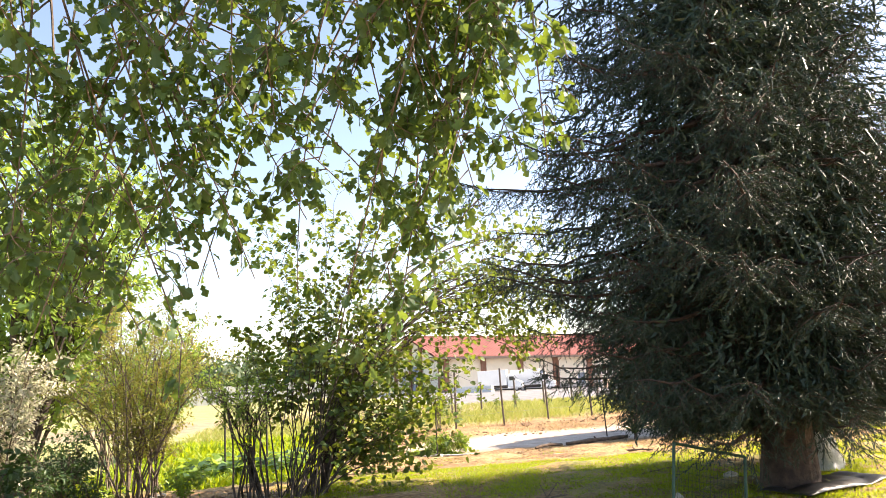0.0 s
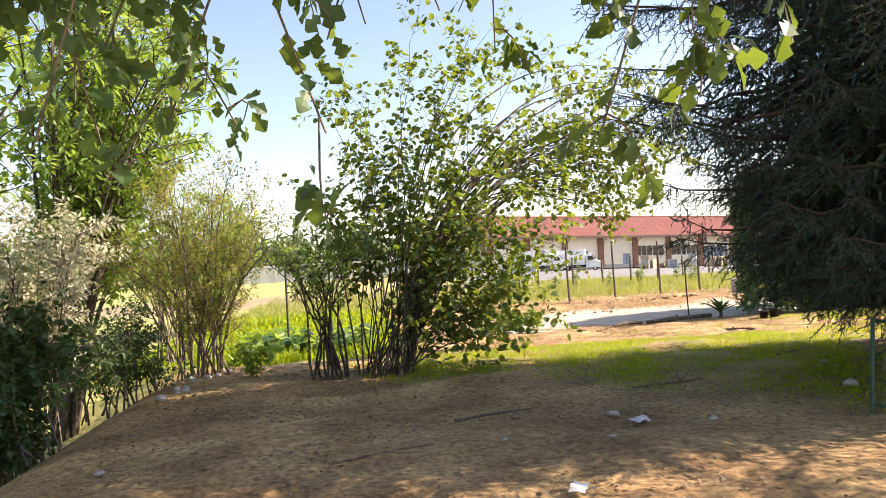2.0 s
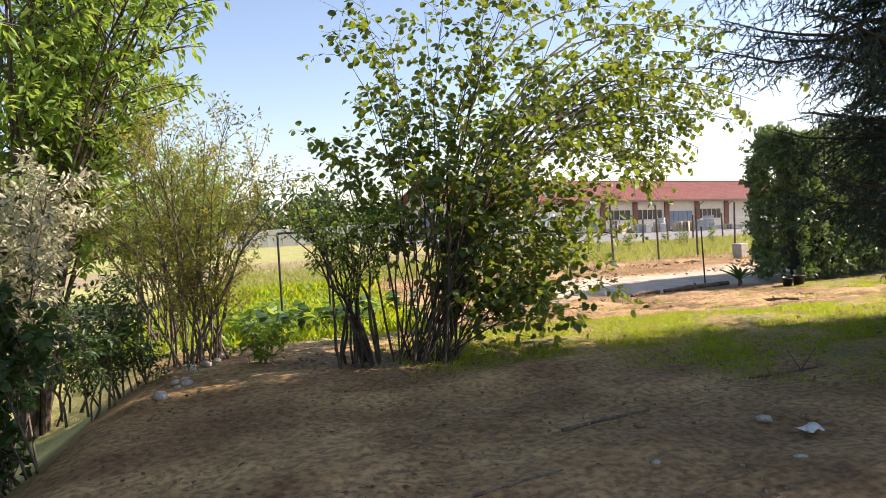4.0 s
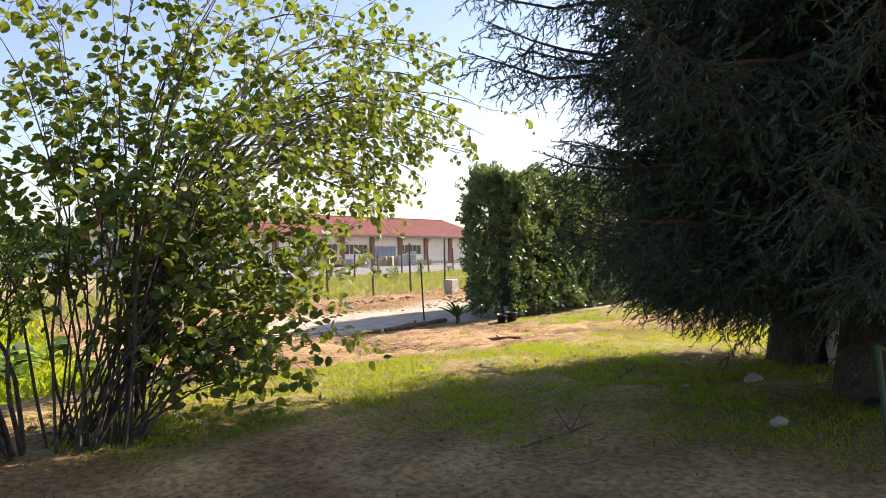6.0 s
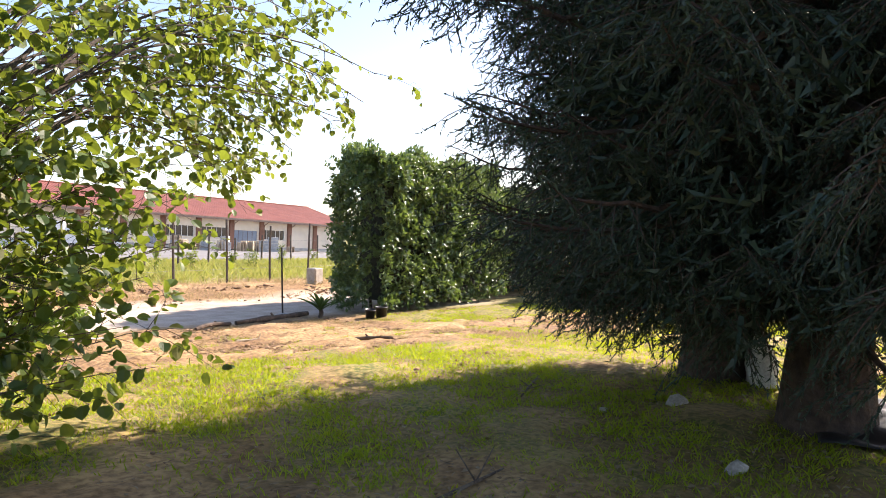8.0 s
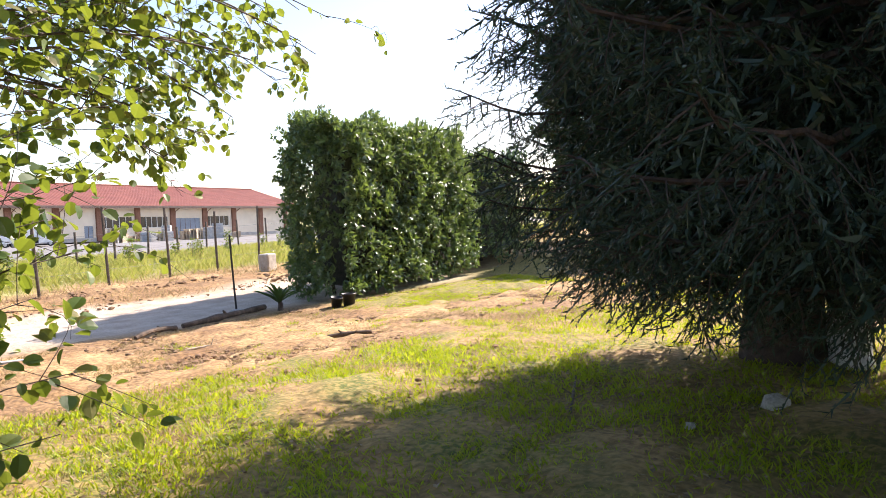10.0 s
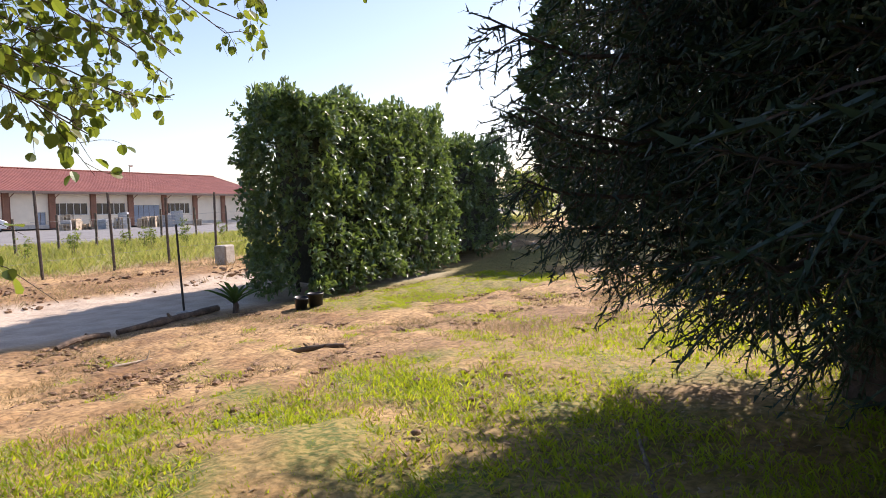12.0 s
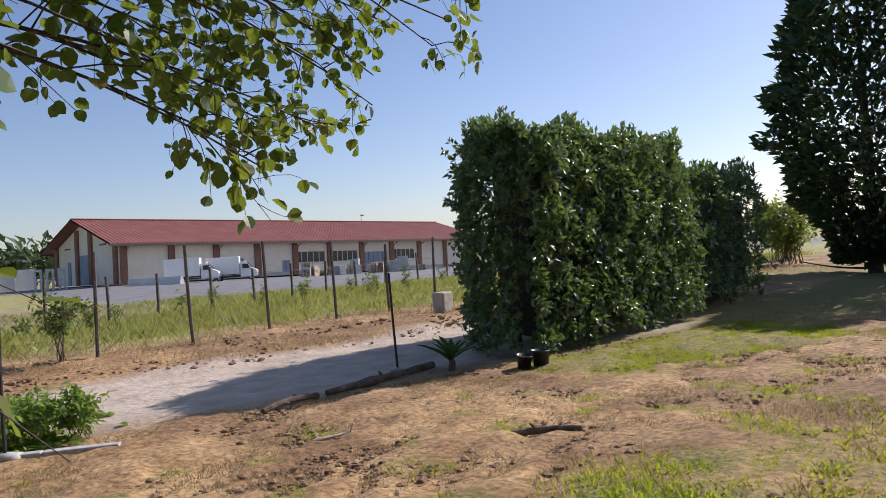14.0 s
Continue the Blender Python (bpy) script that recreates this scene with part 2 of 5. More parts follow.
GREY_CRATE = plain("grey_plastic_crates", (0.3, 0.32, 0.33), (0.42, 0.44, 0.45), 2, 0.6, 0, 0.1)
RUBBER = plain("tyre_rubber", (0.02, 0.02, 0.02), (0.035, 0.035, 0.035), 6, 0.8, 0, 0.2)
CONCRETE = plain("grey_concrete", (0.36, 0.35, 0.33), (0.48, 0.47, 0.44), 1.5, 0.9, 0, 0.3)
CONCRETE_LIGHT = plain("pale_concrete", (0.56, 0.55, 0.53), (0.66, 0.65, 0.62), 0.5, 0.85, 0, 0.1, 60.0, 0.01, 0.4)


def ground_material():
    """Bare reddish soil, with grass, gravel drive, tilled field and asphalt by masks of the sheet."""
    m, nodes, links, bsdf = shader("ground_soil")

    def mask(name):
        at = nodes.new("ShaderNodeAttribute")
        at.attribute_name = name
        return at.outputs["Fac"]

    soil = noise_mix(nodes, links, (0.26, 0.15, 0.062), (0.47, 0.312, 0.145), 1.3, 9)
    fine = noise_mix(nodes, links, (0.56, 0.53, 0.5), (1.2, 1.2, 1.18), 17, 14, 0.36, 0.62)
    soil = blend(nodes, links, 1.0, soil, fine, "MULTIPLY")
    soil = blend(nodes, links, 1.0, soil, noise_mix(nodes, links, (0.72, 0.68, 0.66), (1.1, 1.1, 1.08), 0.45, 7, 0.4, 0.6), "MULTIPLY")
    green = noise_mix(nodes, links, (0.085, 0.11, 0.014), (0.28, 0.22, 0.06), 22, 12, 0.4, 0.6)
    gravel = noise_mix(nodes, links, (0.4, 0.32, 0.24), (0.54, 0.45, 0.35), 2.2, 9)
    gravel = blend(nodes, links, 1.0, gravel, noise_mix(nodes, links, (0.8, 0.8, 0.8), (1.15, 1.15, 1.15), 70, 8), "MULTIPLY")
    field = noise_mix(nodes, links, (0.22, 0.24, 0.07), (0.36, 0.34, 0.12), 0.8, 9)
    tilled = noise_mix(nodes, links, (0.2, 0.15, 0.09), (0.3, 0.23, 0.14), 1.0, 9)
    asphalt = noise_mix(nodes, links, (0.15, 0.15, 0.15), (0.22, 0.215, 0.21), 0.6, 8)
    c = soil
    for name, colour in (("grass", green), ("gravel", gravel), ("field", field), ("tilled", tilled), ("asphalt", asphalt)):
        c = blend(nodes, links, mask(name), c, colour)
    links.new(c, bsdf.inputs["Base Color"])
    bsdf.inputs["Roughness"].default_value = 0.95
    add_bump(nodes, links, bsdf, 9, 0.7, 0.05, 14)
    return m


GROUND = ground_material()

# ---- ground: one sheet to the horizon ----
def wobble(x, y, scale, seed):
    """Soft random waves, about -1 to 1."""
    r = np.random.default_rng(seed)
    out = np.zeros_like(x, float)
    for k in range(10):
        a, f, p = r.uniform(0, 6.283), scale * r.uniform(0.5, 2.2), r.uniform(0, 6.283)
        out += np.sin((x * np.cos(a) + y * np.sin(a)) * f + p)
    return out / 3.2


def masks(x, y):
    """How much grass, gravel, field, tilled earth and asphalt lies at a place."""
    w, w2 = wobble(x, y, 1.1, 3), wobble(x, y, 4.0, 4)
    near, far = 11.6 + 0.25 * w, 15.1 - 0.16 * np.clip(x - 3, 0, 8) + 0.45 * w + 0.25 * w2
    strip = ss(near - 0.5, near + 0.4, y) * (1 - ss(far - 0.9, far + 0.5, y)) * ss(-0.6, 1.2, x) * (1 - 0.55 * ss(6.5, 8.5, x))
    under = ss(2.0, 4.2, x + 0.6 * w + 0.5 * (y - 10)) * (1 - ss(12.5, 13.5, y)) * ss(6.5, 8.0, y) * 0.8
    foot = ss(16.6, 17.6, y + 0.35 * w - 0.1 * (x - 10)) * (1 - ss(19.6, 20.2, y - 0.2 * (x - 10))) * ss(9.8, 10.8, x) * 0.85
    side = ss(8.5, 10, x) * (1 - ss(16, 17, y)) * ss(0.25, 0.9, w2) * 0.3
    side = np.maximum(side, ss(16, 19, x) * (1 - ss(40, 50, x)) * (1 - ss(26, 28, y)) * (0.5 + 0.35 * w))
    patch = ss(0.55, 0.95, w2) * ss(13.5, 15, y) * (1 - ss(18, 19, y)) * ss(1, 2, x) * 0.4
    grass = np.clip(np.maximum.reduce([strip * (0.75 + 0.35 * w2), under * (0.7 + 0.4 * w2), foot, side, patch]), 0, 1)
    gravel = ss(19.9, 20.9, y + 0.25 * w) * (1 - ss(23.9, 24.7, y - 0.08 * (x - 6) + 0.2 * w)) * ss(2.2, 5.2, x + 0.5 * w) * (1 - ss(14, 17, x))
    field = np.maximum(ss(27.0, 29.5, y - 0.1 * (x - 6) + 0.6 * w) * (0.8 + 0.2 * w2), ss(-3.0, -4.2, x) * 0.9)
    field = np.clip(np.maximum(field, ss(14.5, 17, y) * ss(0.6, -0.8, x)), 0, 1)
    tilled = ss(35, 38, y) * (1 - ss(50, 54, y)) * (1 - ss(9, 13, x)) * 0.9
    asphalt = ss(0, 4, (y - 42) + 0.62 * (x - 16)) * ss(41, 43, y) * (1 - ss(140, 150, y)) * ss(9, 11, x) * (1 - ss(120, 130, x))
    return grass, gravel, field, tilled, asphalt


def axis(lo, hi, step, far):
    mid = np.arange(lo, hi, step)
    out, d = [], step
    while (out[-1] if out else 0) < far:
        d *= 1.22
        out.append((out[-1] if out else 0) + d)
    return np.concatenate([lo - np.array(out)[::-1], mid, hi + np.array(out)])


def build_ground():
    xs, ys = axis(-6, 18, 0.13, 2500), axis(2, 28, 0.13, 2500)
    x, y = np.meshgrid(xs, ys)
    w = wobble(x, y, 2.5, 8) * 0.025 + wobble(x, y, 9, 9) * 0.012 + wobble(x, y, 24, 19) * 0.006
    calm = ss(20, 20.8, y) * (1 - ss(23.5, 24.5, y)) * 0.7
    fade = (1 - ss(30, 60, np.hypot(x - 5, y - 12)))
    z = height(x, y) + w * fade * (1 - calm)
    # ruts and lumps of the dug-over soil
    z += 0.035 * fade * ss(14.5, 16, y) * (1 - ss(19, 19.8, y)) * np.abs(wobble(x, y, 6, 29))
    ny, nx = x.shape
    i, j = np.meshgrid(np.arange(ny - 1), np.arange(nx - 1), indexing="ij")
    a = i * nx + j
    t = np.concatenate([np.stack([a, a + 1, a + nx + 1], -1).reshape(-1, 3), np.stack([a, a + nx + 1, a + nx], -1).reshape(-1, 3)])
    me = Geo().add(np.stack([x, y, z], -1).reshape(-1, 3), t).mesh("ground", True)
    for name, values in zip(("grass", "gravel", "field", "tilled", "asphalt"), masks(x, y)):
        at = me.attributes.new(name, "FLOAT", "POINT")
        at.data.foreach_set("value", np.clip(values, 0, 1).astype(np.float32).ravel())
    ob = part("ground", me, GROUND)
    tagged(ob, "dry reddish soil with patchy grass and a pale gravel drive", "ground", kind="structure")


build_ground()


# ---- grass and litter ----
THIN_BLADE = (np.array([(0, -0.025, 0), (0, 0.025, 0), (0.55, 0.018, 0.08), (1, 0, 0.3)], float), np.array([(0, 1, 2), (0, 2, 3)]))
BLADE = (np.array([(0, -0.06, 0), (0, 0.06, 0), (0.5, 0.1, 0.1), (1, 0, 0.4)], float), np.array([(0, 1, 2), (0, 2, 3)]))


def blades(name, n, x0, x1, y0, y1, chance, size, material, label, category="grass", flat=0.35, blade=None):
    x, y = rng.uniform(x0, x1, n), rng.uniform(y0, y1, n)
    keep = rng.random(n) < chance(x, y)
    x, y = x[keep], y[keep]
    m = len(x)
    a = rng.uniform(0, 2 * np.pi, m)
    up = np.stack([np.cos(a) * flat, np.sin(a) * flat, np.ones(m)], -1) + rng.normal(0, 0.18, (m, 3))
    side = np.stack([np.cos(a), np.sin(a), np.zeros(m)], -1)
    g = Geo()
    scatter(g, *(blade or BLADE), np.stack([x, y, height(x, y) - 0.005], -1), up, side, rng.uniform(*size, m))
    tagged(part(name, g, material), label, category, kind="stuff")


def hedge_clear(x, y):
    return 1.0 - ss(9.7, 10.0, x) * ss(19.55, 19.8, y - 0.2 * (x - 10)) * (1 - ss(24.5, 25, y))


blades("lawn_grass", 520000, -0.5, 16, 7, 19.6, lambda x, y: masks(x, y)[0] ** 0.8 * hedge_clear(x, y) * (0.3 + 0.7 * ss(-0.4, 0.2, wobble(x, y, 7.0, 47))), (0.03, 0.07), GRASS_GREEN, "short green grass growing in patches on the soil")
blades("dry_tufts", 260000, 0.5, 17, 12.5, 19.9, lambda x, y: (0.2 + 0.6 * ss(-0.4, 0.5, wobble(x, y, 3.2, 41))) * hedge_clear(x, y) * (1 - 0.85 * masks(x, y)[0]), (0.02, 0.055), DRY_GRASS, "dry straw-coloured grass stubble on bare soil")
blades("field_grass", 150000, -4, 40, 26, 46, lambda x, y: ss(26.6, 29, y - 0.1 * (x - 6)) * (0.35 + 0.65 * ss(-0.3, 0.5, wobble(x, y, 1.0, 44))) * (1 - 0.9 * masks(x, y)[3]) * (1 - masks(x, y)[4]), (0.12, 0.38), FIELD_GREEN, "tall yellow-green grass behind the wire fence", blade=THIN_BLADE)
blades("bank_stubble", 26000, -1, 30, 24.2, 28.5, lambda x, y: 0.55 * ss(-0.4, 0.8, wobble(x, y, 2.2, 45)), (0.06, 0.2), DRY_GRASS, "dry stubble along the drive's far bank", blade=THIN_BLADE)


def litter(name, n, x0, x1, y0, y1, chance, size, material, label, category, template):
    x, y = rng.uniform(x0, x1, n), rng.uniform(y0, y1, n)
    keep = rng.random(n) < chance(x, y)
    x, y = x[keep], y[keep]
    m = len(x)
    a = rng.uniform(0, 6.283, m)
    g = Geo()
    scatter(g, *template, np.stack([x, y, height(x, y) + 0.018], -1), np.stack([np.cos(a), np.sin(a), rng.normal(0, 0.2, m)], -1), np.stack([rng.normal(0, 0.35, m), rng.normal(0, 0.35, m), np.ones(m)], -1), rng.uniform(*size, m))
    tagged(part(name, g, material), label, category, kind="stuff")


litter("leaf_litter", 17000, -2.6, 7, 3, 13, lambda x, y: 0.35 + 0.5 * ss(-0.2, 0.8, wobble(x, y, 1.4, 51)), (0.025, 0.065), LITTER, "dry fallen leaves scattered over the bare soil", "leaf litter", SMALL_LEAF)
litter("green_weeds", 900, 3.2, 4.9, 19.9, 21.4, lambda x, y: 0.9 * ss(-0.6, 0.4, wobble(x, y, 2.4, 52)), (0.08, 0.2), FRESH_GREEN, "low green weeds at the drive's edge", "weeds", BROAD_LEAF)


def clod_template(seed):
    r = np.random.default_rng(seed)
    bm = bmesh.new()
    bmesh.ops.create_icosphere(bm, subdivisions=1, radius=1.0)
    v = np.array([q.co[:] for q in bm.verts]) * (1 + r.normal(0, 0.16, (len(bm.verts), 1))) * (1, 0.8, 0.55)
    t = np.array([[q.index for q in f.verts] for f in bm.faces])
    bm.free()
    return v, t


def clods(name, n, x0, x1, y0, y1, chance, size, label):
    g = Geo()
    for seed in range(4):
        x, y = rng.uniform(x0, x1, n // 4), rng.uniform(y0, y1, n // 4)
        keep = rng.random(len(x)) < chance(x, y)
        x, y = x[keep], y[keep]
        a, m = rng.uniform(0, 6.283, len(x)), len(x)
        s = rng.uniform(size[0], size[1], m) * rng.random(m) ** 1.5 + size[0]
        scatter(g, *clod_template(seed), np.stack([x, y, height(x, y) + 0.2 * s], -1), np.stack([np.cos(a), np.sin(a), 0 * a], -1), np.tile((0.0, 0, 1), (m, 1)), s)
    tagged(part(name, g, SOIL), label, "soil", kind="stuff")


clods("soil_clods", 30000, -2.6, 15, 12.5, 19.8, lambda x, y: (0.15 + 0.85 * ss(14.5, 16.5, y)) * ss(-0.5, 0.6, wobble(x, y, 2.0, 61)) * hedge_clear(x, y), (0.008, 0.05), "lumps of dry reddish soil")
clods("soil_crumbs", 9000, -2.8, 6, 3, 12.6, lambda x, y: 0.3 + 0 * x, (0.005, 0.022), "crumbs of dry soil on the shaded path")
clods("bank_clods", 2200, 0, 22, 24.0, 26.4, lambda x, y: ss(-0.2, 0.6, wobble(x, y, 2.0, 62)), (0.015, 0.08), "lumps of soil along the drive's bank")


# ---- shrubs and trees ----
def leaves_on(g, template, line, count, size, spread, hang=0.35, start=0.25, flat=0.5, r=rng):
    """Leaves along a twig, held out to its sides."""
    line = np.asarray(line)
    u = start + (1 - start) * r.random(count)
    k = u * (len(line) - 1)
    i = np.minimum(k.astype(int), len(line) - 2)
    p = line[i] + (line[i + 1] - line[i]) * (k - i)[:, None]
    d = line[i + 1] - line[i]
    d /= np.linalg.norm(d, axis=1)[:, None] + 1e-9
    out = r.normal(0, 1, (count, 3))
    out -= (out * d).sum(1)[:, None] * d
    out /= np.linalg.norm(out, axis=1)[:, None] + 1e-9
    way = out + 0.5 * d + (0, 0, -hang)
    face = r.normal(0, flat, (count, 3)) + (0, 0, 1)
    scatter(g, *template, p + out * spread * r.random((count, 1)), way, face, r.uniform(size[0], size[1], count))


def side_twigs(line, n, length, r, lift=0.2, start=0.35, fan=0.9):
    """Twigs that leave a branch."""
    line = np.asarray(line)
    made = []
    for u in np.sort(r.uniform(start, 1.0, n)):
        k = u * (len(line) - 1)
        i = min(int(k), len(line) - 2)
        p, d = line[i] + (line[i + 1] - line[i]) * (k - i), line[i + 1] - line[i]
        d = d / (np.linalg.norm(d) + 1e-9)
        out = r.normal(0, 1, 3)
        out -= out.dot(d) * d
        out /= np.linalg.norm(out)
        way = d * 0.7 + out * fan + (0, 0, lift)
        way /= np.linalg.norm(way)
        made.append(arc(p, p + way * length * r.uniform(0.5, 1.2), 0.04, r.normal(0, 0.04, 3), 5))
    return made


def stemmed_shrub(name, label, category, base, tips, seed, template, material, size, spread, stem_r, twigs, twig_len, per_twig, base_r=0.3, lift=0.35, bark=TWIG, along=10, start=0.3, finer=0):
    """A shrub or tree of many stems from one foot: each stem, and the crown of leaves, are parts."""
    r = np.random.default_rng(seed)
    root = thing(name, label, category, pose(*base))
    crown, fine = Geo(), Geo()
    for tip in tips:
        a = r.uniform(0, 6.283)
        foot = np.array([math.cos(a), math.sin(a), 0]) * base_r * math.sqrt(r.random()) + (0, 0, -0.08)
        end = np.asarray(tip, float) - base
        line = arc(foot, end, 0.0, np.array([-end[0] * 0.12, -end[1] * 0.12, np.linalg.norm(end) * 0.06 + lift * 0.2]) + r.normal(0, 0.07, 3), 9)
        line[1:-1] += r.normal(0, 0.025, (7, 3))
        g = Geo()
        tube(g, line, np.linspace(stem_r * r.uniform(0.7, 1.25), stem_r * 0.2, 9), 6)
        part("stem", g, bark, root)
        for tw in side_twigs(line, twigs, twig_len, r, lift, start):
            tube(fine, tw, np.linspace(stem_r * 0.25, stem_r * 0.1, 5), 4)
            leaves_on(crown, template, tw, per_twig, size, spread, r=r)
            for t2 in side_twigs(tw, finer, twig_len * 0.5, r, lift * 0.5, 0.2) if finer else ():
                tube(fine, t2, np.linspace(stem_r * 0.14, stem_r * 0.07, 5), 3)
                leaves_on(crown, template, t2, per_twig, size, spread, r=r)
        leaves_on(crown, template, line, along, size, spread, start=0.55, r=r)
    if fine.n:
        tagged(part("twig_growth", fine, bark, root), kind="stuff")
    part("crown", crown, material, root)
    return root


def hazel():
    r = np.random.default_rng(21)
    tips = []
    for k in range(34):
        u = (k + r.random()) / 34
        x = -0.95 + 5.3 * u + r.normal(0, 0.15)
        top = 4.5 + 0.9 * math.sin(min(1.0, (x + 1.2) / 3.0) * 1.57) - 0.35 * max(0.0, x - 2.5)
        tips.append((x, 12.5 + r.uniform(-0.9, 1.8) + 0.3 * max(0, x - 1.5), top * r.uniform(0.5, 1.02)))
    for k in range(7):
        tips.append((r.uniform(1.2, 3.0), r.uniform(11.9, 13.6), r.uniform(1.0, 2.3)))
    tips += [(2.6, 12.7, 1.5), (2.9, 13.0, 1.3), (2.4, 12.4, 1.1), (3.2, 13.2, 1.8), (2.8, 12.6, 2.1), (3.4, 13.6, 2.3), (2.2, 12.2, 1.4), (2.6, 12.3, 0.7)]
    tips += [(2.35, 12.1, 0.45), (2.15, 12.2, 0.75), (1.9, 11.95, 0.6)]
    root = stemmed_shrub("hazel_shrub", "many-stemmed hazel bush with round leaves, growing from bare soil", "shrub", (0.1, 12.1, height1(0.1, 12.1)), tips, 22, HAZEL_LEAF, HAZEL_GREEN, (0.06, 0.115), 0.08, 0.0125, 14, 0.75, 10, 0.42, 0.2, BARK, 10, 0.27)

    # long arching branches with looser leaves
    o = np.array(root.location)
    crown, fine = Geo(), Geo()
    for tip in ((7.0, 15.6, 3.45), (6.5, 15.9, 4.4), (6.3, 15.3, 3.1), (6.7, 15.8, 3.9), (5.8, 16.2, 4.8), (6.0, 15.9, 3.6), (5.2, 15.9, 2.7), (5.3, 16.4, 2.35), (5.7, 16.2, 2.45), (6.9, 15.2, 3.8), (6.3, 15.0, 3.4), (7.1, 16.0, 4.1), (5.6, 15.7, 3.3), (6.6, 15.4, 4.6), (6.8, 16.2, 3.2), (6.0, 16.6, 5.3), (5.3, 16.6, 4.2), (6.4, 16.6, 2.75), (6.2, 16.2, 2.9), (5.6, 16.4, 2.4), (6.6, 16.9, 3.1), (5.0, 15.6, 2.05), (5.9, 16.9, 3.5), (5.2, 16.2, 2.2), (4.6, 15.4, 2.5), (5.5, 15.9, 2.9), (4.9, 16.3, 3.2), (6.7, 16.5, 3.4), (4.4, 15.9, 2.8)):
        line = arc((0.3, 0.2, 0.0), np.array(tip) - o, 0.6, r.normal(0, 0.15, 3) + (-0.8, 0.1, 0.75), 14)
        g = Geo()
        tube(g, line, np.linspace(0.026, 0.005, 14), 6)
        part("branch", g, BARK, root)
        leaves_on(crown, HAZEL_LEAF, line[9:], 8, (0.07, 0.12), 0.06, 0.6, 0.2, 0.6, r)
        for tw in side_twigs(line, 8, 0.6, r, 0.0, 0.6, 0.7):
            tube(fine, tw, np.linspace(0.006, 0.002, 5), 4)
            leaves_on(crown, HAZEL_LEAF, tw, 6, (0.07, 0.125), 0.05, 0.7, 0.35, 0.6, r)
            for t2 in side_twigs(tw, 2, 0.3, r, -0.1, 0.2):
                tube(fine, t2, np.linspace(0.003, 0.0015, 5), 3)
                leaves_on(crown, HAZEL_LEAF, t2, 2, (0.06, 0.11), 0.03, 0.7, 0.6, 0.6, r)
    tagged(part("twig_growth", fine, BARK, root), kind="stuff")
    part("outer_crown", crown, HAZEL_GREEN, root)


hazel()


def dome(n, cx, cy, rx, ry, z0, z1, r):
    """Stem tips spread over a rounded crown."""
    out = []
    for k in range(n):
        a, q = r.uniform(0, 6.283), math.sqrt(r.random())
        out.append((cx + rx * q * math.cos(a), cy + ry * q * math.sin(a), z0 + (z1 - z0) * (1 - 0.55 * q * q) * r.uniform(0.75, 1.0)))
    return out


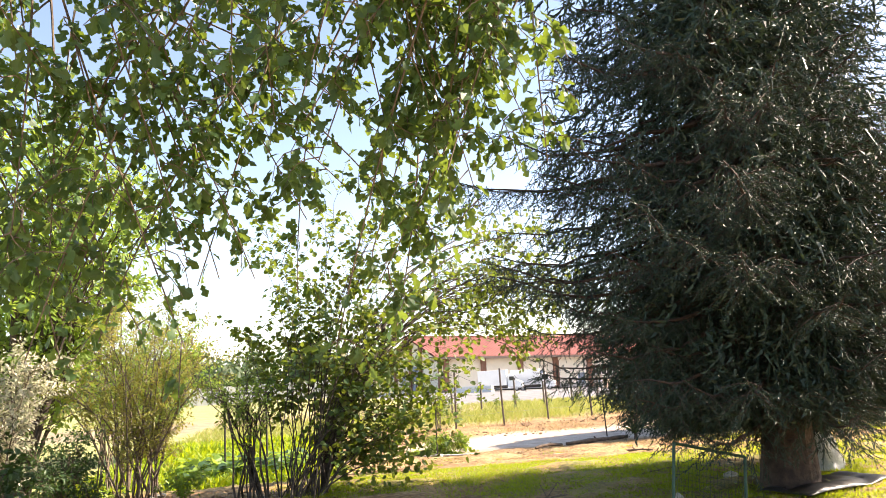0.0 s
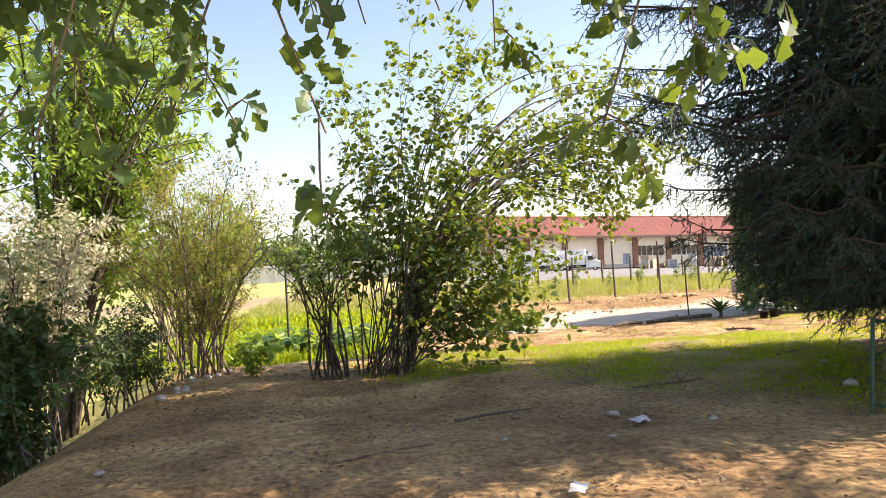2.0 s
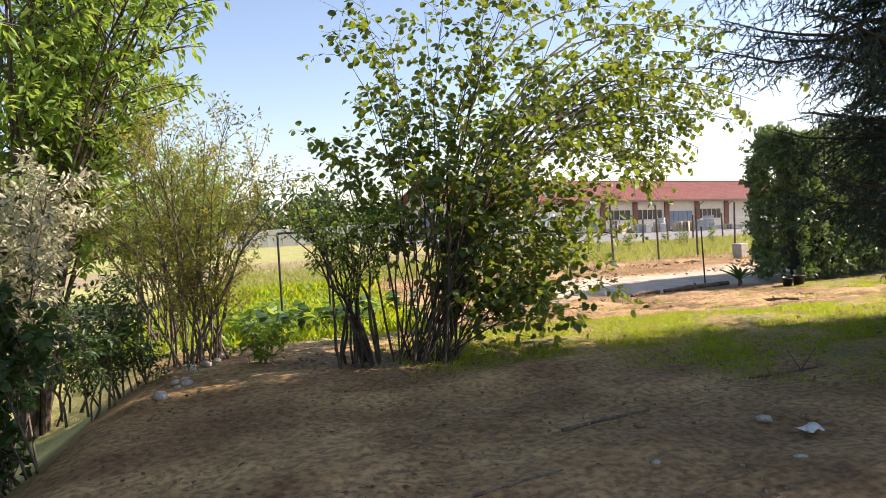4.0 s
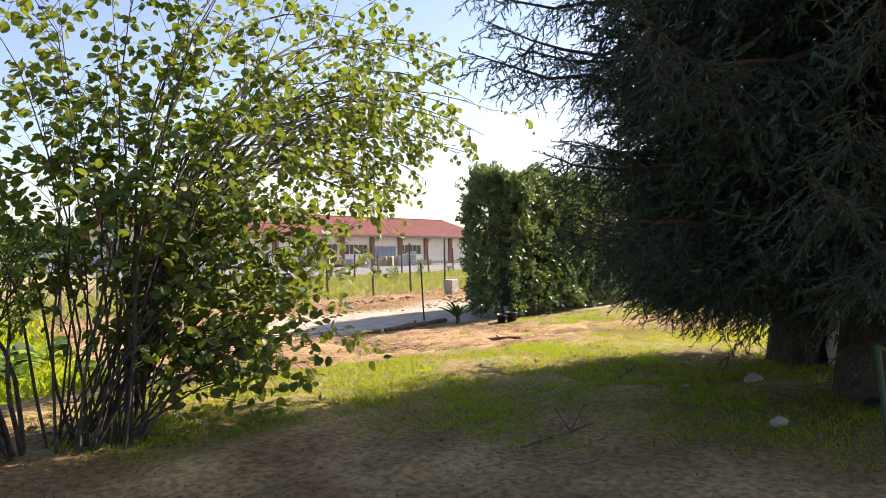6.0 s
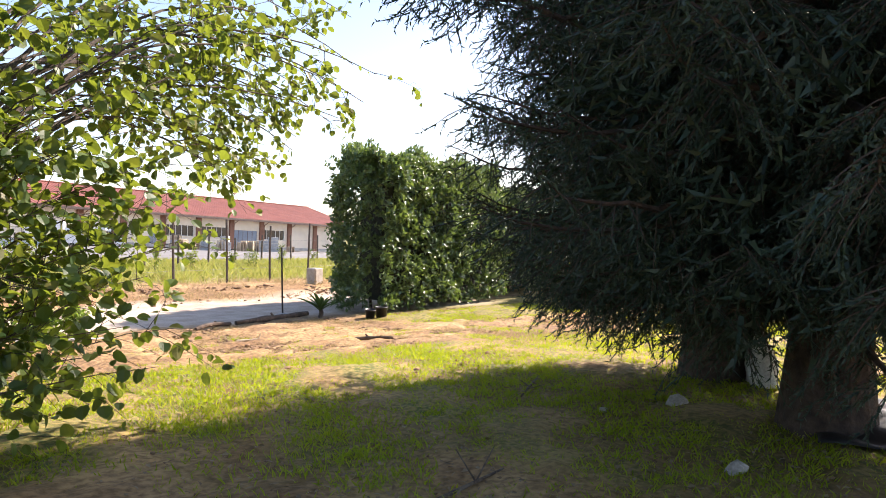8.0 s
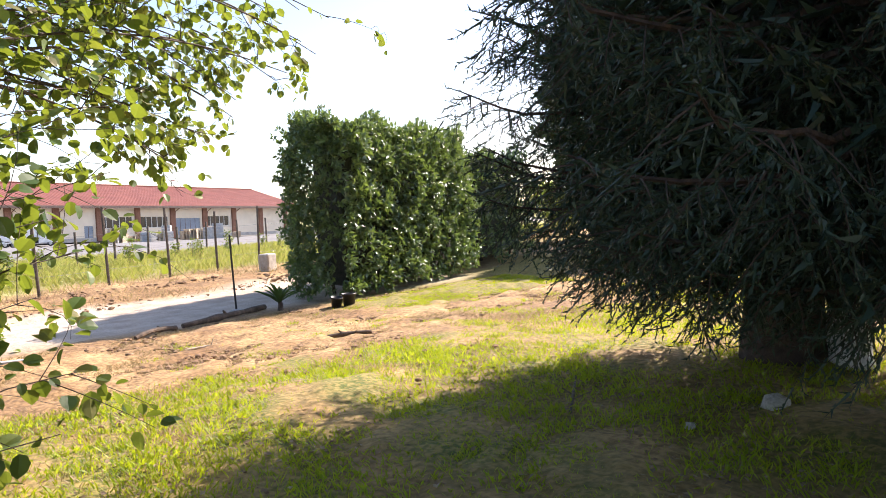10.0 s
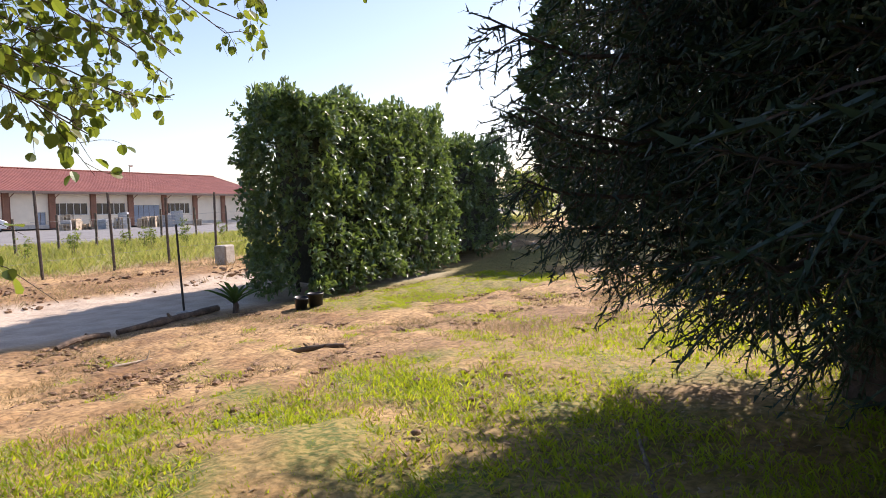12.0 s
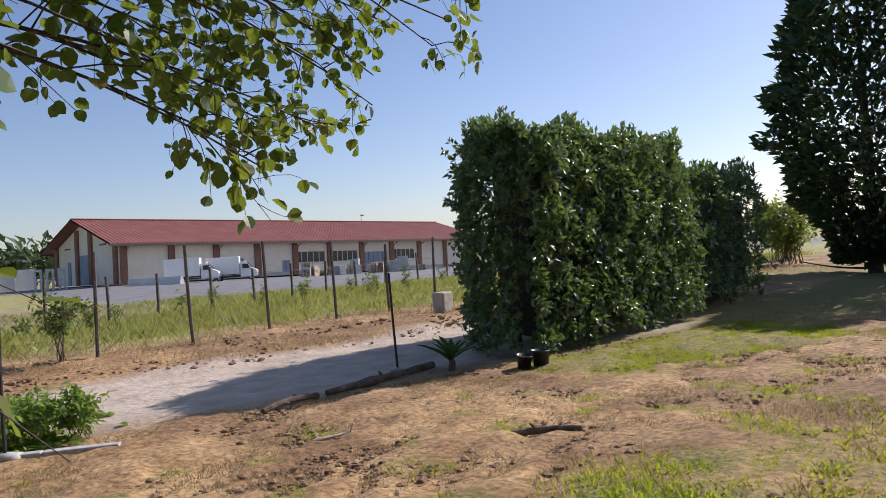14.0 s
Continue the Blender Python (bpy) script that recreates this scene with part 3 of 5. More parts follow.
def shrubs():
    r = np.random.default_rng(33)
    h = height1
    stemmed_shrub("small_shrub", "small bushy shrub with bare twisted stems", "shrub", (-0.69, 12.15, h(-0.69, 12.15)), dome(16, -0.75, 12.3, 0.85, 0.7, 0.9, 2.15, r), 34, SMALL_LEAF, FRESH_GREEN, (0.04, 0.08), 0.05, 0.022, 10, 0.4, 16, 0.3, 0.4, BARK, 10, 0.5)
    stemmed_shrub("yellowing_shrub", "tall loose shrub with yellowing small leaves", "shrub", (-2.6, 13.9, h(-2.6, 13.9)), dome(26, -2.75, 14.0, 1.75, 1.3, 0.7, 3.8, r), 35, SMALL_LEAF, YELLOW_GREEN, (0.035, 0.075), 0.07, 0.017, 18, 0.6, 26, 0.45, 0.3, TWIG, 14, 0.16)
    stemmed_shrub("yellowing_shrub", "tall loose shrub with yellowing small leaves", "shrub", (-3.6, 16.8, h(-3.6, 16.8)), dome(22, -3.6, 16.8, 1.5, 1.3, 1.0, 3.8, r), 36, SMALL_LEAF, FRESH_GREEN, (0.04, 0.085), 0.06, 0.02, 14, 0.6, 20, 0.4, 0.3, TWIG, 12, 0.3)
    stemmed_shrub("pale_shrub", "shrub with pale cream and silvery leaves", "shrub", (-4.3, 11.6, h(-4.3, 11.6)), dome(26, -4.1, 11.4, 1.0, 1.4, 0.9, 2.6, r), 37, SMALL_LEAF, PALE_LEAF, (0.05, 0.1), 0.06, 0.018, 14, 0.5, 20, 0.4, 0.2, TWIG, 12, 0.4)
    stemmed_shrub("dark_bush", "dense dark green bush in the ditch", "bush", (-3.9, 9.8, h(-3.9, 9.8)), dome(30, -4.0, 9.7, 0.95, 1.9, -0.6, 1.75, r), 38, BROAD_LEAF, DARK_BUSH, (0.05, 0.11), 0.06, 0.016, 12, 0.5, 18, 0.8, 0.3, TWIG, 12, 0.15)
    stemmed_shrub("dark_bush", "dense dark green bush in the ditch", "bush", (-4.2, 6.4, h(-4.2, 6.4)), dome(26, -4.2, 6.4, 1.1, 1.8, -0.6, 1.6, r), 39, BROAD_LEAF, DARK_BUSH, (0.05, 0.11), 0.06, 0.016, 12, 0.5, 18, 0.8, 0.3, TWIG, 12, 0.15)
    stemmed_shrub("roadside_bush", "green bush growing on the slope beside the path", "bush", (-3.5, 12.8, h(-3.5, 12.8)), dome(22, -3.7, 12.4, 0.9, 1.1, -0.4, 1.5, r), 40, SMALL_LEAF, DARK_BUSH, (0.05, 0.09), 0.05, 0.014, 12, 0.45, 18, 0.6, 0.3, TWIG, 12, 0.15)
    stemmed_shrub("weed_clump", "small leafy green weed beside the path", "weed", (-1.75, 12.9, h(-1.75, 12.9)), dome(9, -1.75, 12.9, 0.35, 0.3, 0.1, 0.5, r), 41, SMALL_LEAF, FRESH_GREEN, (0.05, 0.09), 0.03, 0.006, 6, 0.2, 10, 0.15, 0.3, TWIG, 8, 0.1)
    for k, (x, y) in enumerate(((3.7, 20.25), (4.05, 20.45), (4.35, 20.2), (3.95, 20.9))):
        stemmed_shrub("weed_clump", "low leafy green weeds at the drive's edge", "weed", (x, y, h(x, y)), dome(10, x, y, 0.32, 0.3, -0.25, 0.12, r), 500 + k, SMALL_LEAF, FRESH_GREEN, (0.06, 0.11), 0.04, 0.006, 7, 0.2, 9, 0.2, 0.3, TWIG, 8, 0.1)
    stemmed_shrub("light_green_tree", "tall light green tree with feathery leaves", "tree", (-4.9, 14.6, h(-4.9, 14.6)), dome(34, -4.1, 14.4, 1.7, 2.4, 2.6, 7.2, r), 42, SMALL_LEAF, FRESH_GREEN, (0.1, 0.18), 0.12, 0.05, 18, 1.0, 24, 0.2, 0.1, BARK, 16, 0.3)
    stemmed_shrub("light_green_tree", "tall light green tree with feathery leaves", "tree", (-5.4, 9.8, h(-5.4, 9.8)), dome(30, -4.7, 9.8, 1.3, 2.6, 1.8, 6.6, r), 43, SMALL_LEAF, FRESH_GREEN, (0.1, 0.18), 0.12, 0.05, 16, 1.0, 22, 0.2, 0.1, BARK, 16, 0.3)
    stemmed_shrub("orchard_tree", "bright green tree beyond the garden", "tree", (-4.2, 25, h(-4.2, 25)), dome(22, -4.2, 25, 2.0, 2.0, 1.4, 4.2, r), 44, SMALL_LEAF, FRESH_GREEN, (0.09, 0.16), 0.1, 0.04, 14, 0.8, 22, 0.2, 0.2, BARK, 12, 0.3)
    stemmed_shrub("sapling", "thin young tree beside the wire fence", "sapling", (5.0, 26.1, h(5.0, 26.1)), dome(8, 5.0, 26.1, 0.45, 0.45, 0.5, 1.3, r), 45, SMALL_LEAF, HAZEL_GREEN, (0.08, 0.13), 0.05, 0.012, 7, 0.35, 12, 0.06, 0.3, TWIG, 8, 0.35)


shrubs()


def oak():
    """Overhanging oak: limbs pass over the path and drooping twigs carry lobed leaves."""
    r = np.random.default_rng(50)
    root = thing("oak_tree", "large oak whose drooping leafy twigs hang over the path", "tree", pose(-2.6, -3.4, height1(-2.6, -3.4)))
    o = np.array((-2.6, -3.4, height1(-2.6, -3.4)))
    g = Geo()
    tube(g, arc((0, 0, -0.2), (0.3, 0.4, 5.2), 0, (0.1, 0, 0), 8), np.linspace(0.42, 0.26, 8), 14)
    part("trunk", g, BARK, root)
    limbs = []
    for end in ((-1.2, 4.6, 4.1), (0.6, 4.4, 4.2), (1.6, 3.4, 4.3), (-2.6, 4.0, 3.6), (-0.2, 6.2, 5.6), (2.6, 1.2, 4.8), (-4.6, 2.6, 4.6), (3.6, 2.6, 5.0), (4.6, 0.8, 5.6), (3.0, -1.5, 5.8)):
        line = arc((0.2, 0.3, 4.2), np.array(end) - o, 0.9, r.normal(0, 0.15, 3), 12)
        limbs.append(line)
        g = Geo()
        tube(g, line, np.linspace(0.14, 0.025, 12), 8)
        part("limb", g, BARK, root)
    pts = np.concatenate([q[5:] for q in limbs])
    low = [(-1.4, 4.07, 1.78), (-1.19, 3.83, 1.78), (-1.12, 4.12, 1.79), (-0.97, 4.2, 1.88), (-0.81, 4.48, 1.94), (-1.33, 4.56, 2.05), (-0.52, 4.03, 1.82), (-0.38, 4.3, 2.21), (-0.18, 4.07, 2.17), (0.04, 4.34, 2.13), (0.22, 3.91, 1.78), (0.54, 3.96, 1.88), (0.45, 3.87, 2.1)]
    high = [(x + r.normal(0, 0.15), y + r.normal(0, 0.2), z + r.uniform(0.35, 1.0)) for x, y, z in low for _ in range(2)]
    high += [(r.uniform(-2.6, 1.3), r.uniform(3.0, 4.7), r.uniform(2.7, 3.9)) for _ in range(44)]
    high += [(r.uniform(-3.4, -1.5), r.uniform(3.2, 4.6), r.uniform(1.7, 3.4)) for _ in range(14)]
    high += [(r.uniform(-4.5, 3.0), r.uniform(-3.0, 2.5), r.uniform(3.4, 5.6)) for _ in range(28)]
    # unseen crown on the right-hand limbs, added to shade leaves and soil below
    high += [(r.uniform(1.2, 5.2), r.uniform(0.2, 4.4), r.uniform(3.9, 6.4)) for _ in range(55)]
    high += [(r.uniform(0.45, 1.35), r.uniform(3.2, 4.2), r.uniform(2.35, 3.3)) for _ in range(16)]
    twigs, crown = Geo(), Geo()
    for tip in low + high:
        end = np.array(tip) - o
        near = pts[np.argsort(np.linalg.norm(pts - end - (0, 0, 0.8), axis=1))[r.integers(7)]]
        line = arc(near, end, 0.25, r.normal(0, 0.08, 3), 10)
        tube(twigs, line, np.linspace(0.009, 0.003, 10), 4)
        leaves_on(crown, OAK_LEAF, line[4:], 24, (0.055, 0.095), 0.05, 0.5, 0.1, 0.6, r)
        for tw in side_twigs(line[4:], 6, 0.3, r, -0.1, 0.1):
            tube(twigs, tw, np.linspace(0.004, 0.002, 5), 3)
            leaves_on(crown, OAK_LEAF, tw, 11, (0.05, 0.09), 0.03, 0.5, 0.2, 0.6, r)
    tagged(part("twig_growth", twigs, TWIG, root), kind="stuff")
    part("crown", crown, OAK_GREEN, root)


oak()


def needle_twig(r, n=7):
    """A spruce shoot of unit length: a finger of forward-swept needles round a stalk."""
    u = np.linspace(0.0, 0.92, n)
    a = np.arange(n) * 2.4 + r.uniform(0, 6.283)
    p = np.stack([u, 0 * u, -0.1 * u * u], -1)
    tip = p + np.stack([0.17 + 0 * u, 0.19 * np.cos(a), 0.19 * np.sin(a)], -1) * r.uniform(0.75, 1.2, (n, 1))
    w = np.stack([0.035 + 0 * u, -0.04 * np.sin(a), 0.04 * np.cos(a)], -1)
    v = np.stack([p - w, p + w, tip], 1).reshape(-1, 3)
    t = np.arange(3 * n).reshape(-1, 3)
    stalk = np.array([(0, -0.045, -0.025), (0, 0.045, -0.025), (1.03, 0, -0.1), (0, 0, 0.045)])
    return np.concatenate([v, stalk]), np.concatenate([t, np.array([(0, 1, 2), (1, 3, 2), (3, 0, 2)]) + 3 * n])


def spruce(base, tall, low, reach, seed, label, density=1.0, rings=18):
    """A spruce with drooping boughs; reach(angle, z) is how far they go."""
    r = np.random.default_rng(seed)
    root = thing("spruce_tree", label, "tree", pose(*base))
    g = Geo()
    z = np.linspace(-0.15, tall, 14)
    tube(g, np.stack([0.05 * np.sin(z), 0.04 * np.cos(z * 1.3), z], -1), 0.3 * (1 - z / (tall * 1.04)) + 0.02 + 0.06 * np.exp(-np.maximum(z, 0) * 4), 14)
    part("trunk", g, SPRUCE_BARK, root)
    shoots = [needle_twig(np.random.default_rng(60 + k)) for k in range(3)]
    sets = [([], [], [], []) for _ in shoots]
    twigs = Geo()

    def shoot(p, way, face, size):
        bag = sets[r.integers(len(shoots))]
        for held, value in zip(bag, (p, way, face, size)):
            held.append(value)

    for ring in range(rings):
        zz = low + (tall - low) * (ring / rings) ** 1.15
        upper = zz > 6
        for k in range(16 if ring < 9 else 10):
            a = 2.4 * k + 0.7 * ring + r.normal(0, 0.25)
            far = reach(a, zz) * r.uniform(0.76, 1.04)
            if far < 0.3:
                continue
            d = np.array([math.cos(a), math.sin(a), 0])
            start = np.array([0, 0, zz + r.uniform(-0.22, 0.22)])
            line = arc(start, start + d * far + (0, 0, -0.24 * far + 0.1), -0.04 * far, r.normal(0, 0.06, 3), 12)
            line[1:-1] += r.normal(0, 0.025, (10, 3))
            line[-4:, 2] += np.array([0.02, 0.06, 0.13, 0.22]) * far * 0.35
            bough = Geo()
            tube(bough, line, np.linspace(0.022 + 0.008 * far, 0.005, 12), 5)
            part("bough", bough, SPRUCE_BARK, root)
            n = int(far * (13 if not upper else 7) * density)
            for j in range(n):
                u = 0.05 + 0.95 * (j + r.random()) / n
                q = u * 11
                i = min(int(q), 10)
                p = line[i] + (line[i + 1] - line[i]) * (q - i)
                along = line[i + 1] - line[i]
                along /= np.linalg.norm(along)
                side = np.cross(along, (0, 0, 1)) * (1 if j % 2 else -1)
                length = (0.24 + 0.5 * (1 - u) ** 0.6 * min(1.0, u * 4)) * r.uniform(0.6, 1.2)
                way = side * r.uniform(0.3, 0.95) + along * r.uniform(0.35, 0.75) + (0, 0, -r.uniform(0.1, 0.85))
                way /= np.linalg.norm(way)
                tw = arc(p, p + way * length + (0, 0, -0.12 * length), 0.02, (0, 0, 0), 4)
                tube(twigs, tw, np.linspace(0.005, 0.002, 4), 3)
                over = np.cross(way, along)
                m = max(3, int(length * (15 if not upper else 6)))
                for c in range(m):
                    f = 0.1 + 0.9 * c / m
                    out = (along if c % 2 else -along) * 0.55 + way * 0.7 + (0, 0, -r.uniform(0.05, 0.6)) + r.normal(0, 0.16, 3)
                    shoot(p + (tw[-1] - p) * f, out, over + r.normal(0, 0.3, 3), r.uniform(0.09, 0.17) * (1.0 if not upper else 2.4))
                shoot(tw[-1], way + r.normal(0, 0.15, 3), over, r.uniform(0.1, 0.17) * (1.0 if not upper else 2.4))
            tipdir = line[-1] - line[-2]
            for c in range(9):
                shoot(line[-1] - tipdir * 0.3 * c, tipdir / np.linalg.norm(tipdir) + r.normal(0, 0.45 if c else 0.05, 3), (0, 0, 1.0), r.uniform(0.1, 0.17))
    # shaded inner growth round the trunk
    for k in range(int(9000 * min(1.0, density + 0.1))):
        zz, a = low + (tall - low) * r.random() ** 1.3, r.uniform(0, 6.283)
        q = reach(a, zz) * 0.72 * math.sqrt(r.random())
        shoot((math.cos(a) * q, math.sin(a) * q, zz - 0.16 * q + r.uniform(-0.1, 0.25)), np.array((math.cos(a), math.sin(a), -r.uniform(0.2, 1.2))) + r.normal(0, 0.5, 3), r.normal(0, 0.5, 3) + (0, 0, 1), r.uniform(0.22, 0.4))
    crown = Geo()
    for template, (p, w, f, sz) in zip(shoots, sets):
        scatter(crown, *template, np.array(p), np.array(w), np.array(f), np.array(sz))
    tagged(part("twig_growth", twigs, SPRUCE_BARK, root), kind="stuff")
    part("crown", crown, SPRUCE_GREEN, root)
    return root


def reach_a(a, z):
    west = max(0.0, math.cos(a - math.radians(190)))
    low = np.interp(z, (0.7, 1.5, 2.2, 3.3), (0.55, 0.72, 0.84, 1.0))
    return (2.5 + 1.4 * west ** 1.4) * low * max(0.05, 1 - max(0.0, z - 4.8) / 8.0)


def reach_b(a, z):
    low = np.interp(z, (0.7, 1.6, 3.0), (0.75, 0.9, 1.0))
    return (2.3 + 1.1 * max(0.0, math.cos(a - math.radians(195))) ** 1.5) * low * max(0.05, 1 - max(0.0, z - 3.5) / 8.5)


spruce((6.1, 8.7, 0), 9.8, 1.3, reach_a, 71, "tall dark spruce with boughs that droop to the grass", 1.0)
spruce((7.6, 10.3, 0), 10.2, 1.3, reach_b, 72, "tall dark spruce with boughs that droop to the grass", 1.2)
spruce((10.6, 5.0, 0), 10.0, 1.6, reach_b, 73, "tall dark spruce beyond the edge of the path", 0.16)


# ---- hedge and the conifers behind it ----
def leafy_block(name, label, category, corners, tall, seed, template, material, size, per_m2, bulge=0.34, core=True):
    """A clipped hedge: stems inside, leaves thick on all its outer faces, uneven top."""
    r = np.random.default_rng(seed)
    c = np.array(corners, float)
    mid = c.mean(0)
    z0 = height1(*mid)
    root = thing(name, label, category, pose(mid[0], mid[1], z0))
    crown = Geo()
    n = len(c)
    for k in range(n):
        a, b = c[k] - mid, c[(k + 1) % n] - mid
        length = np.linalg.norm(b - a)
        nrm = np.array([(b - a)[1], -(b - a)[0]]) / length
        m = int(length * tall * per_m2 / 9 * (1.0 if k in (0, n - 1) else 0.35))
        s, h = r.random(m), (0.02 + 0.98 * r.random(m) ** 0.9) * tall
        depth = r.exponential(0.11, m) - bulge * (0.5 + 0.2 * wobble(s * length, h, 3.0, seed + k) + 0.2 * wobble(s * length, h, 8.0, seed + k + 5))
        depth += 0.4 * ss(0.8, 1.0, h / tall) * r.random(m) + 0.35 * (1 - ss(0.0, 0.12, s)) * ss(0.55, 1.0, h / tall) + 0.35 * ss(0.88, 1.0, s) * ss(0.55, 1.0, h / tall)
        p = np.concatenate([a + (b - a) * s[:, None] - nrm * depth[:, None], (0.02 + h)[:, None]], 1)
        for q in p:
            way = np.array((*nrm, r.uniform(-0.1, 0.9))) + r.normal(0, 0.35, 3)
            line = arc(q, q + way / np.linalg.norm(way) * r.uniform(0.08, 0.26), 0.02, (0, 0, 0), 4)
            leaves_on(crown, template, line, 9, size, 0.015, -0.25, 0.1, 0.75, r)
    lo, hi = (c - mid).min(0), (c - mid).max(0)
    m = int((hi - lo).prod() * per_m2 * 1.1)
    q = r.uniform(lo, hi, (m, 2))
    inside = np.ones(m, bool)
    for k in range(n):
        a, b = c[k] - mid, c[(k + 1) % n] - mid
        inside &= ((b - a)[0] * (q[:, 1] - a[1]) - (b - a)[1] * (q[:, 0] - a[0])) > -0.05
    q = q[inside]
    m = len(q)
    top = tall + 0.22 * wobble(q[:, 0], q[:, 1], 2.2, seed + 9) + np.minimum(r.exponential(0.1, m), 0.28) - 0.2
    scatter(crown, *template, np.concatenate([q, top[:, None]], 1), r.normal(0, 0.5, (m, 3)) + (0, 0, 1.1), r.normal(0, 0.8, (m, 3)) + (0, 0, 0.4), r.uniform(*size, m))
    for s0 in r.uniform(0, 1, 320):
        k = int(r.integers(n))
        p = (c[k] - mid) * (1 - s0) + (c[(k + 1) % n] - mid) * s0
        p = p * r.uniform(0.55, 1.0)
        z = tall * r.uniform(0.9, 1.0)
        line = arc((*p, z - 0.1), (p[0] + r.normal(0, 0.12), p[1] + r.normal(0, 0.12), z + r.uniform(0.0, 0.22)), 0, (0, 0, 0), 5)
        leaves_on(crown, template, line, 14, (size[0] * 0.8, size[1] * 0.9), 0.02, -0.8, 0.0, 0.8, r)
    part("crown", crown, material, root)
    for k in range(max(5, int((hi - lo)[0] * 1.6))):
        u, w = (k + 0.5) / max(5, int((hi - lo)[0] * 1.6)), r.uniform(0.3, 0.7)
        foot = (c[0] * (1 - u) + c[1] * u) * (1 - w) + (c[3] * (1 - u) + c[2] * u) * w - mid
        g = Geo()
        tube(g, arc((*foot, -0.06), (foot[0] + r.normal(0, 0.2), foot[1] + r.normal(0, 0.2), tall * 0.93), 0, r.normal(0, 0.1, 3), 7), np.linspace(0.045, 0.012, 7), 6)
        part("stem", g, BARK, root)
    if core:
        # added solid block: its dark colour stands in for shade between the leaves
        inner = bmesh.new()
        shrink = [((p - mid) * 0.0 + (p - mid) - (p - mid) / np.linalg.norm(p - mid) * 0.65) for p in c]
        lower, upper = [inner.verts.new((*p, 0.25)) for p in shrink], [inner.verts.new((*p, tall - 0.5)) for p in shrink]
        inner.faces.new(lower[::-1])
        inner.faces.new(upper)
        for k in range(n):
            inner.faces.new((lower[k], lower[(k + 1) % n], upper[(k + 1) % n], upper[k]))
        part("shade_core", inner, HEDGE_SHADE, root, "solid dark core standing in for the shade inside the hedge")
    return root


# near-black tone that paints the hedge's inner shade onto its core
HEDGE_SHADE = plain("hedge_inner_shade", (0.02, 0.025, 0.014), (0.045, 0.045, 0.028), 14, 0.95, 0, 0.8, 30, 0.05)
leafy_block("laurel_hedge", "tall clipped laurel hedge with glossy dark green leaves", "hedge", [(10.75, 19.9), (16.5, 21.05), (17.0, 23.2), (12.6, 23.0), (10.95, 21.4)], 3.65, 81, LAUREL_LEAF, LAUREL_GREEN, (0.085, 0.16), 900)
leafy_block("laurel_hedge", "darker block of laurel hedge farther along the drive", "hedge", [(17.6, 21.6), (22.6, 23.2), (22.2, 25.4), (17.6, 24.4)], 3.2, 82, LAUREL_LEAF, LAUREL_GREEN, (0.1, 0.19), 220)



def conifer(base, tall, wide, seed, clear, label):
    """A dense conifer whose sprays hide all but the foot of the trunk."""
    r = np.random.default_rng(seed)
    root = thing("conifer_tree", label, "tree", pose(*base))
    g = Geo()
    tube(g, [(0, 0, -0.1), (0.03, 0.02, tall * 0.4), (0, 0, tall * 0.9)], [0.24, 0.17, 0.03], 12)
    part("trunk", g, SPRUCE_BARK, root)
    crown = Geo()
    n = 11000
    z = clear + (tall - clear) * r.random(n) ** 1.1
    u = (z - clear) / (tall - clear)
    a = r.uniform(0, 6.283, n)
    rad = wide * np.minimum(1, 0.22 + 1.7 * u) * np.clip(1.06 - u, 0, 1) ** 0.38 * (1 + 0.16 * wobble(a * 2, z, 2.4, seed)) * (1 - 0.45 * r.random(n) ** 2.4)
    d = np.stack([np.cos(a), np.sin(a), 0 * a], -1)
    p = d * rad[:, None]
    p[:, 2] = z
    scatter(crown, *SMALL_LEAF, p, d * 0.8 + r.normal(0, 0.4, (n, 3)) + (0, 0, 0.25), r.normal(0, 1, (n, 3)) + (0, 0, 0.2), r.uniform(0.28, 0.52, n))
    part("crown", crown, THUJA_GREEN, root)
    for k in range(22):
        a, zz = r.uniform(0, 6.283), r.uniform(clear, tall * 0.7)
        g = Geo()
        tube(g, arc((0, 0, zz - 0.4), (math.cos(a) * wide * 0.7, math.sin(a) * wide * 0.7, zz), -0.1, (0, 0, 0), 6), np.linspace(0.05, 0.012, 6), 5)
        part("limb", g, SPRUCE_BARK, root)


conifer((29.2, 23.2, height1(29.2, 23.2)), 10.5, 3.5, 91, 0.4, "tall dense dark green conifer beside the drive")
conifer((30.0, 18.6, height1(30.0, 18.6)), 10.0, 3.6, 92, 0.3, "tall dense dark green conifer beside the drive")


# ---- fences, posts and things on the ground ----
def post_geo(tall, rad, lean, r, sides=7):
    g = Geo()
    line = arc((0, 0, -0.25), (lean[0], lean[1], tall), 0, r.normal(0, 0.012, 3), 7)
    tube(g, line, rad * np.array([1.05, 1.0, 1.0, 0.97, 0.96, 0.93, 0.9]), sides)
    return g


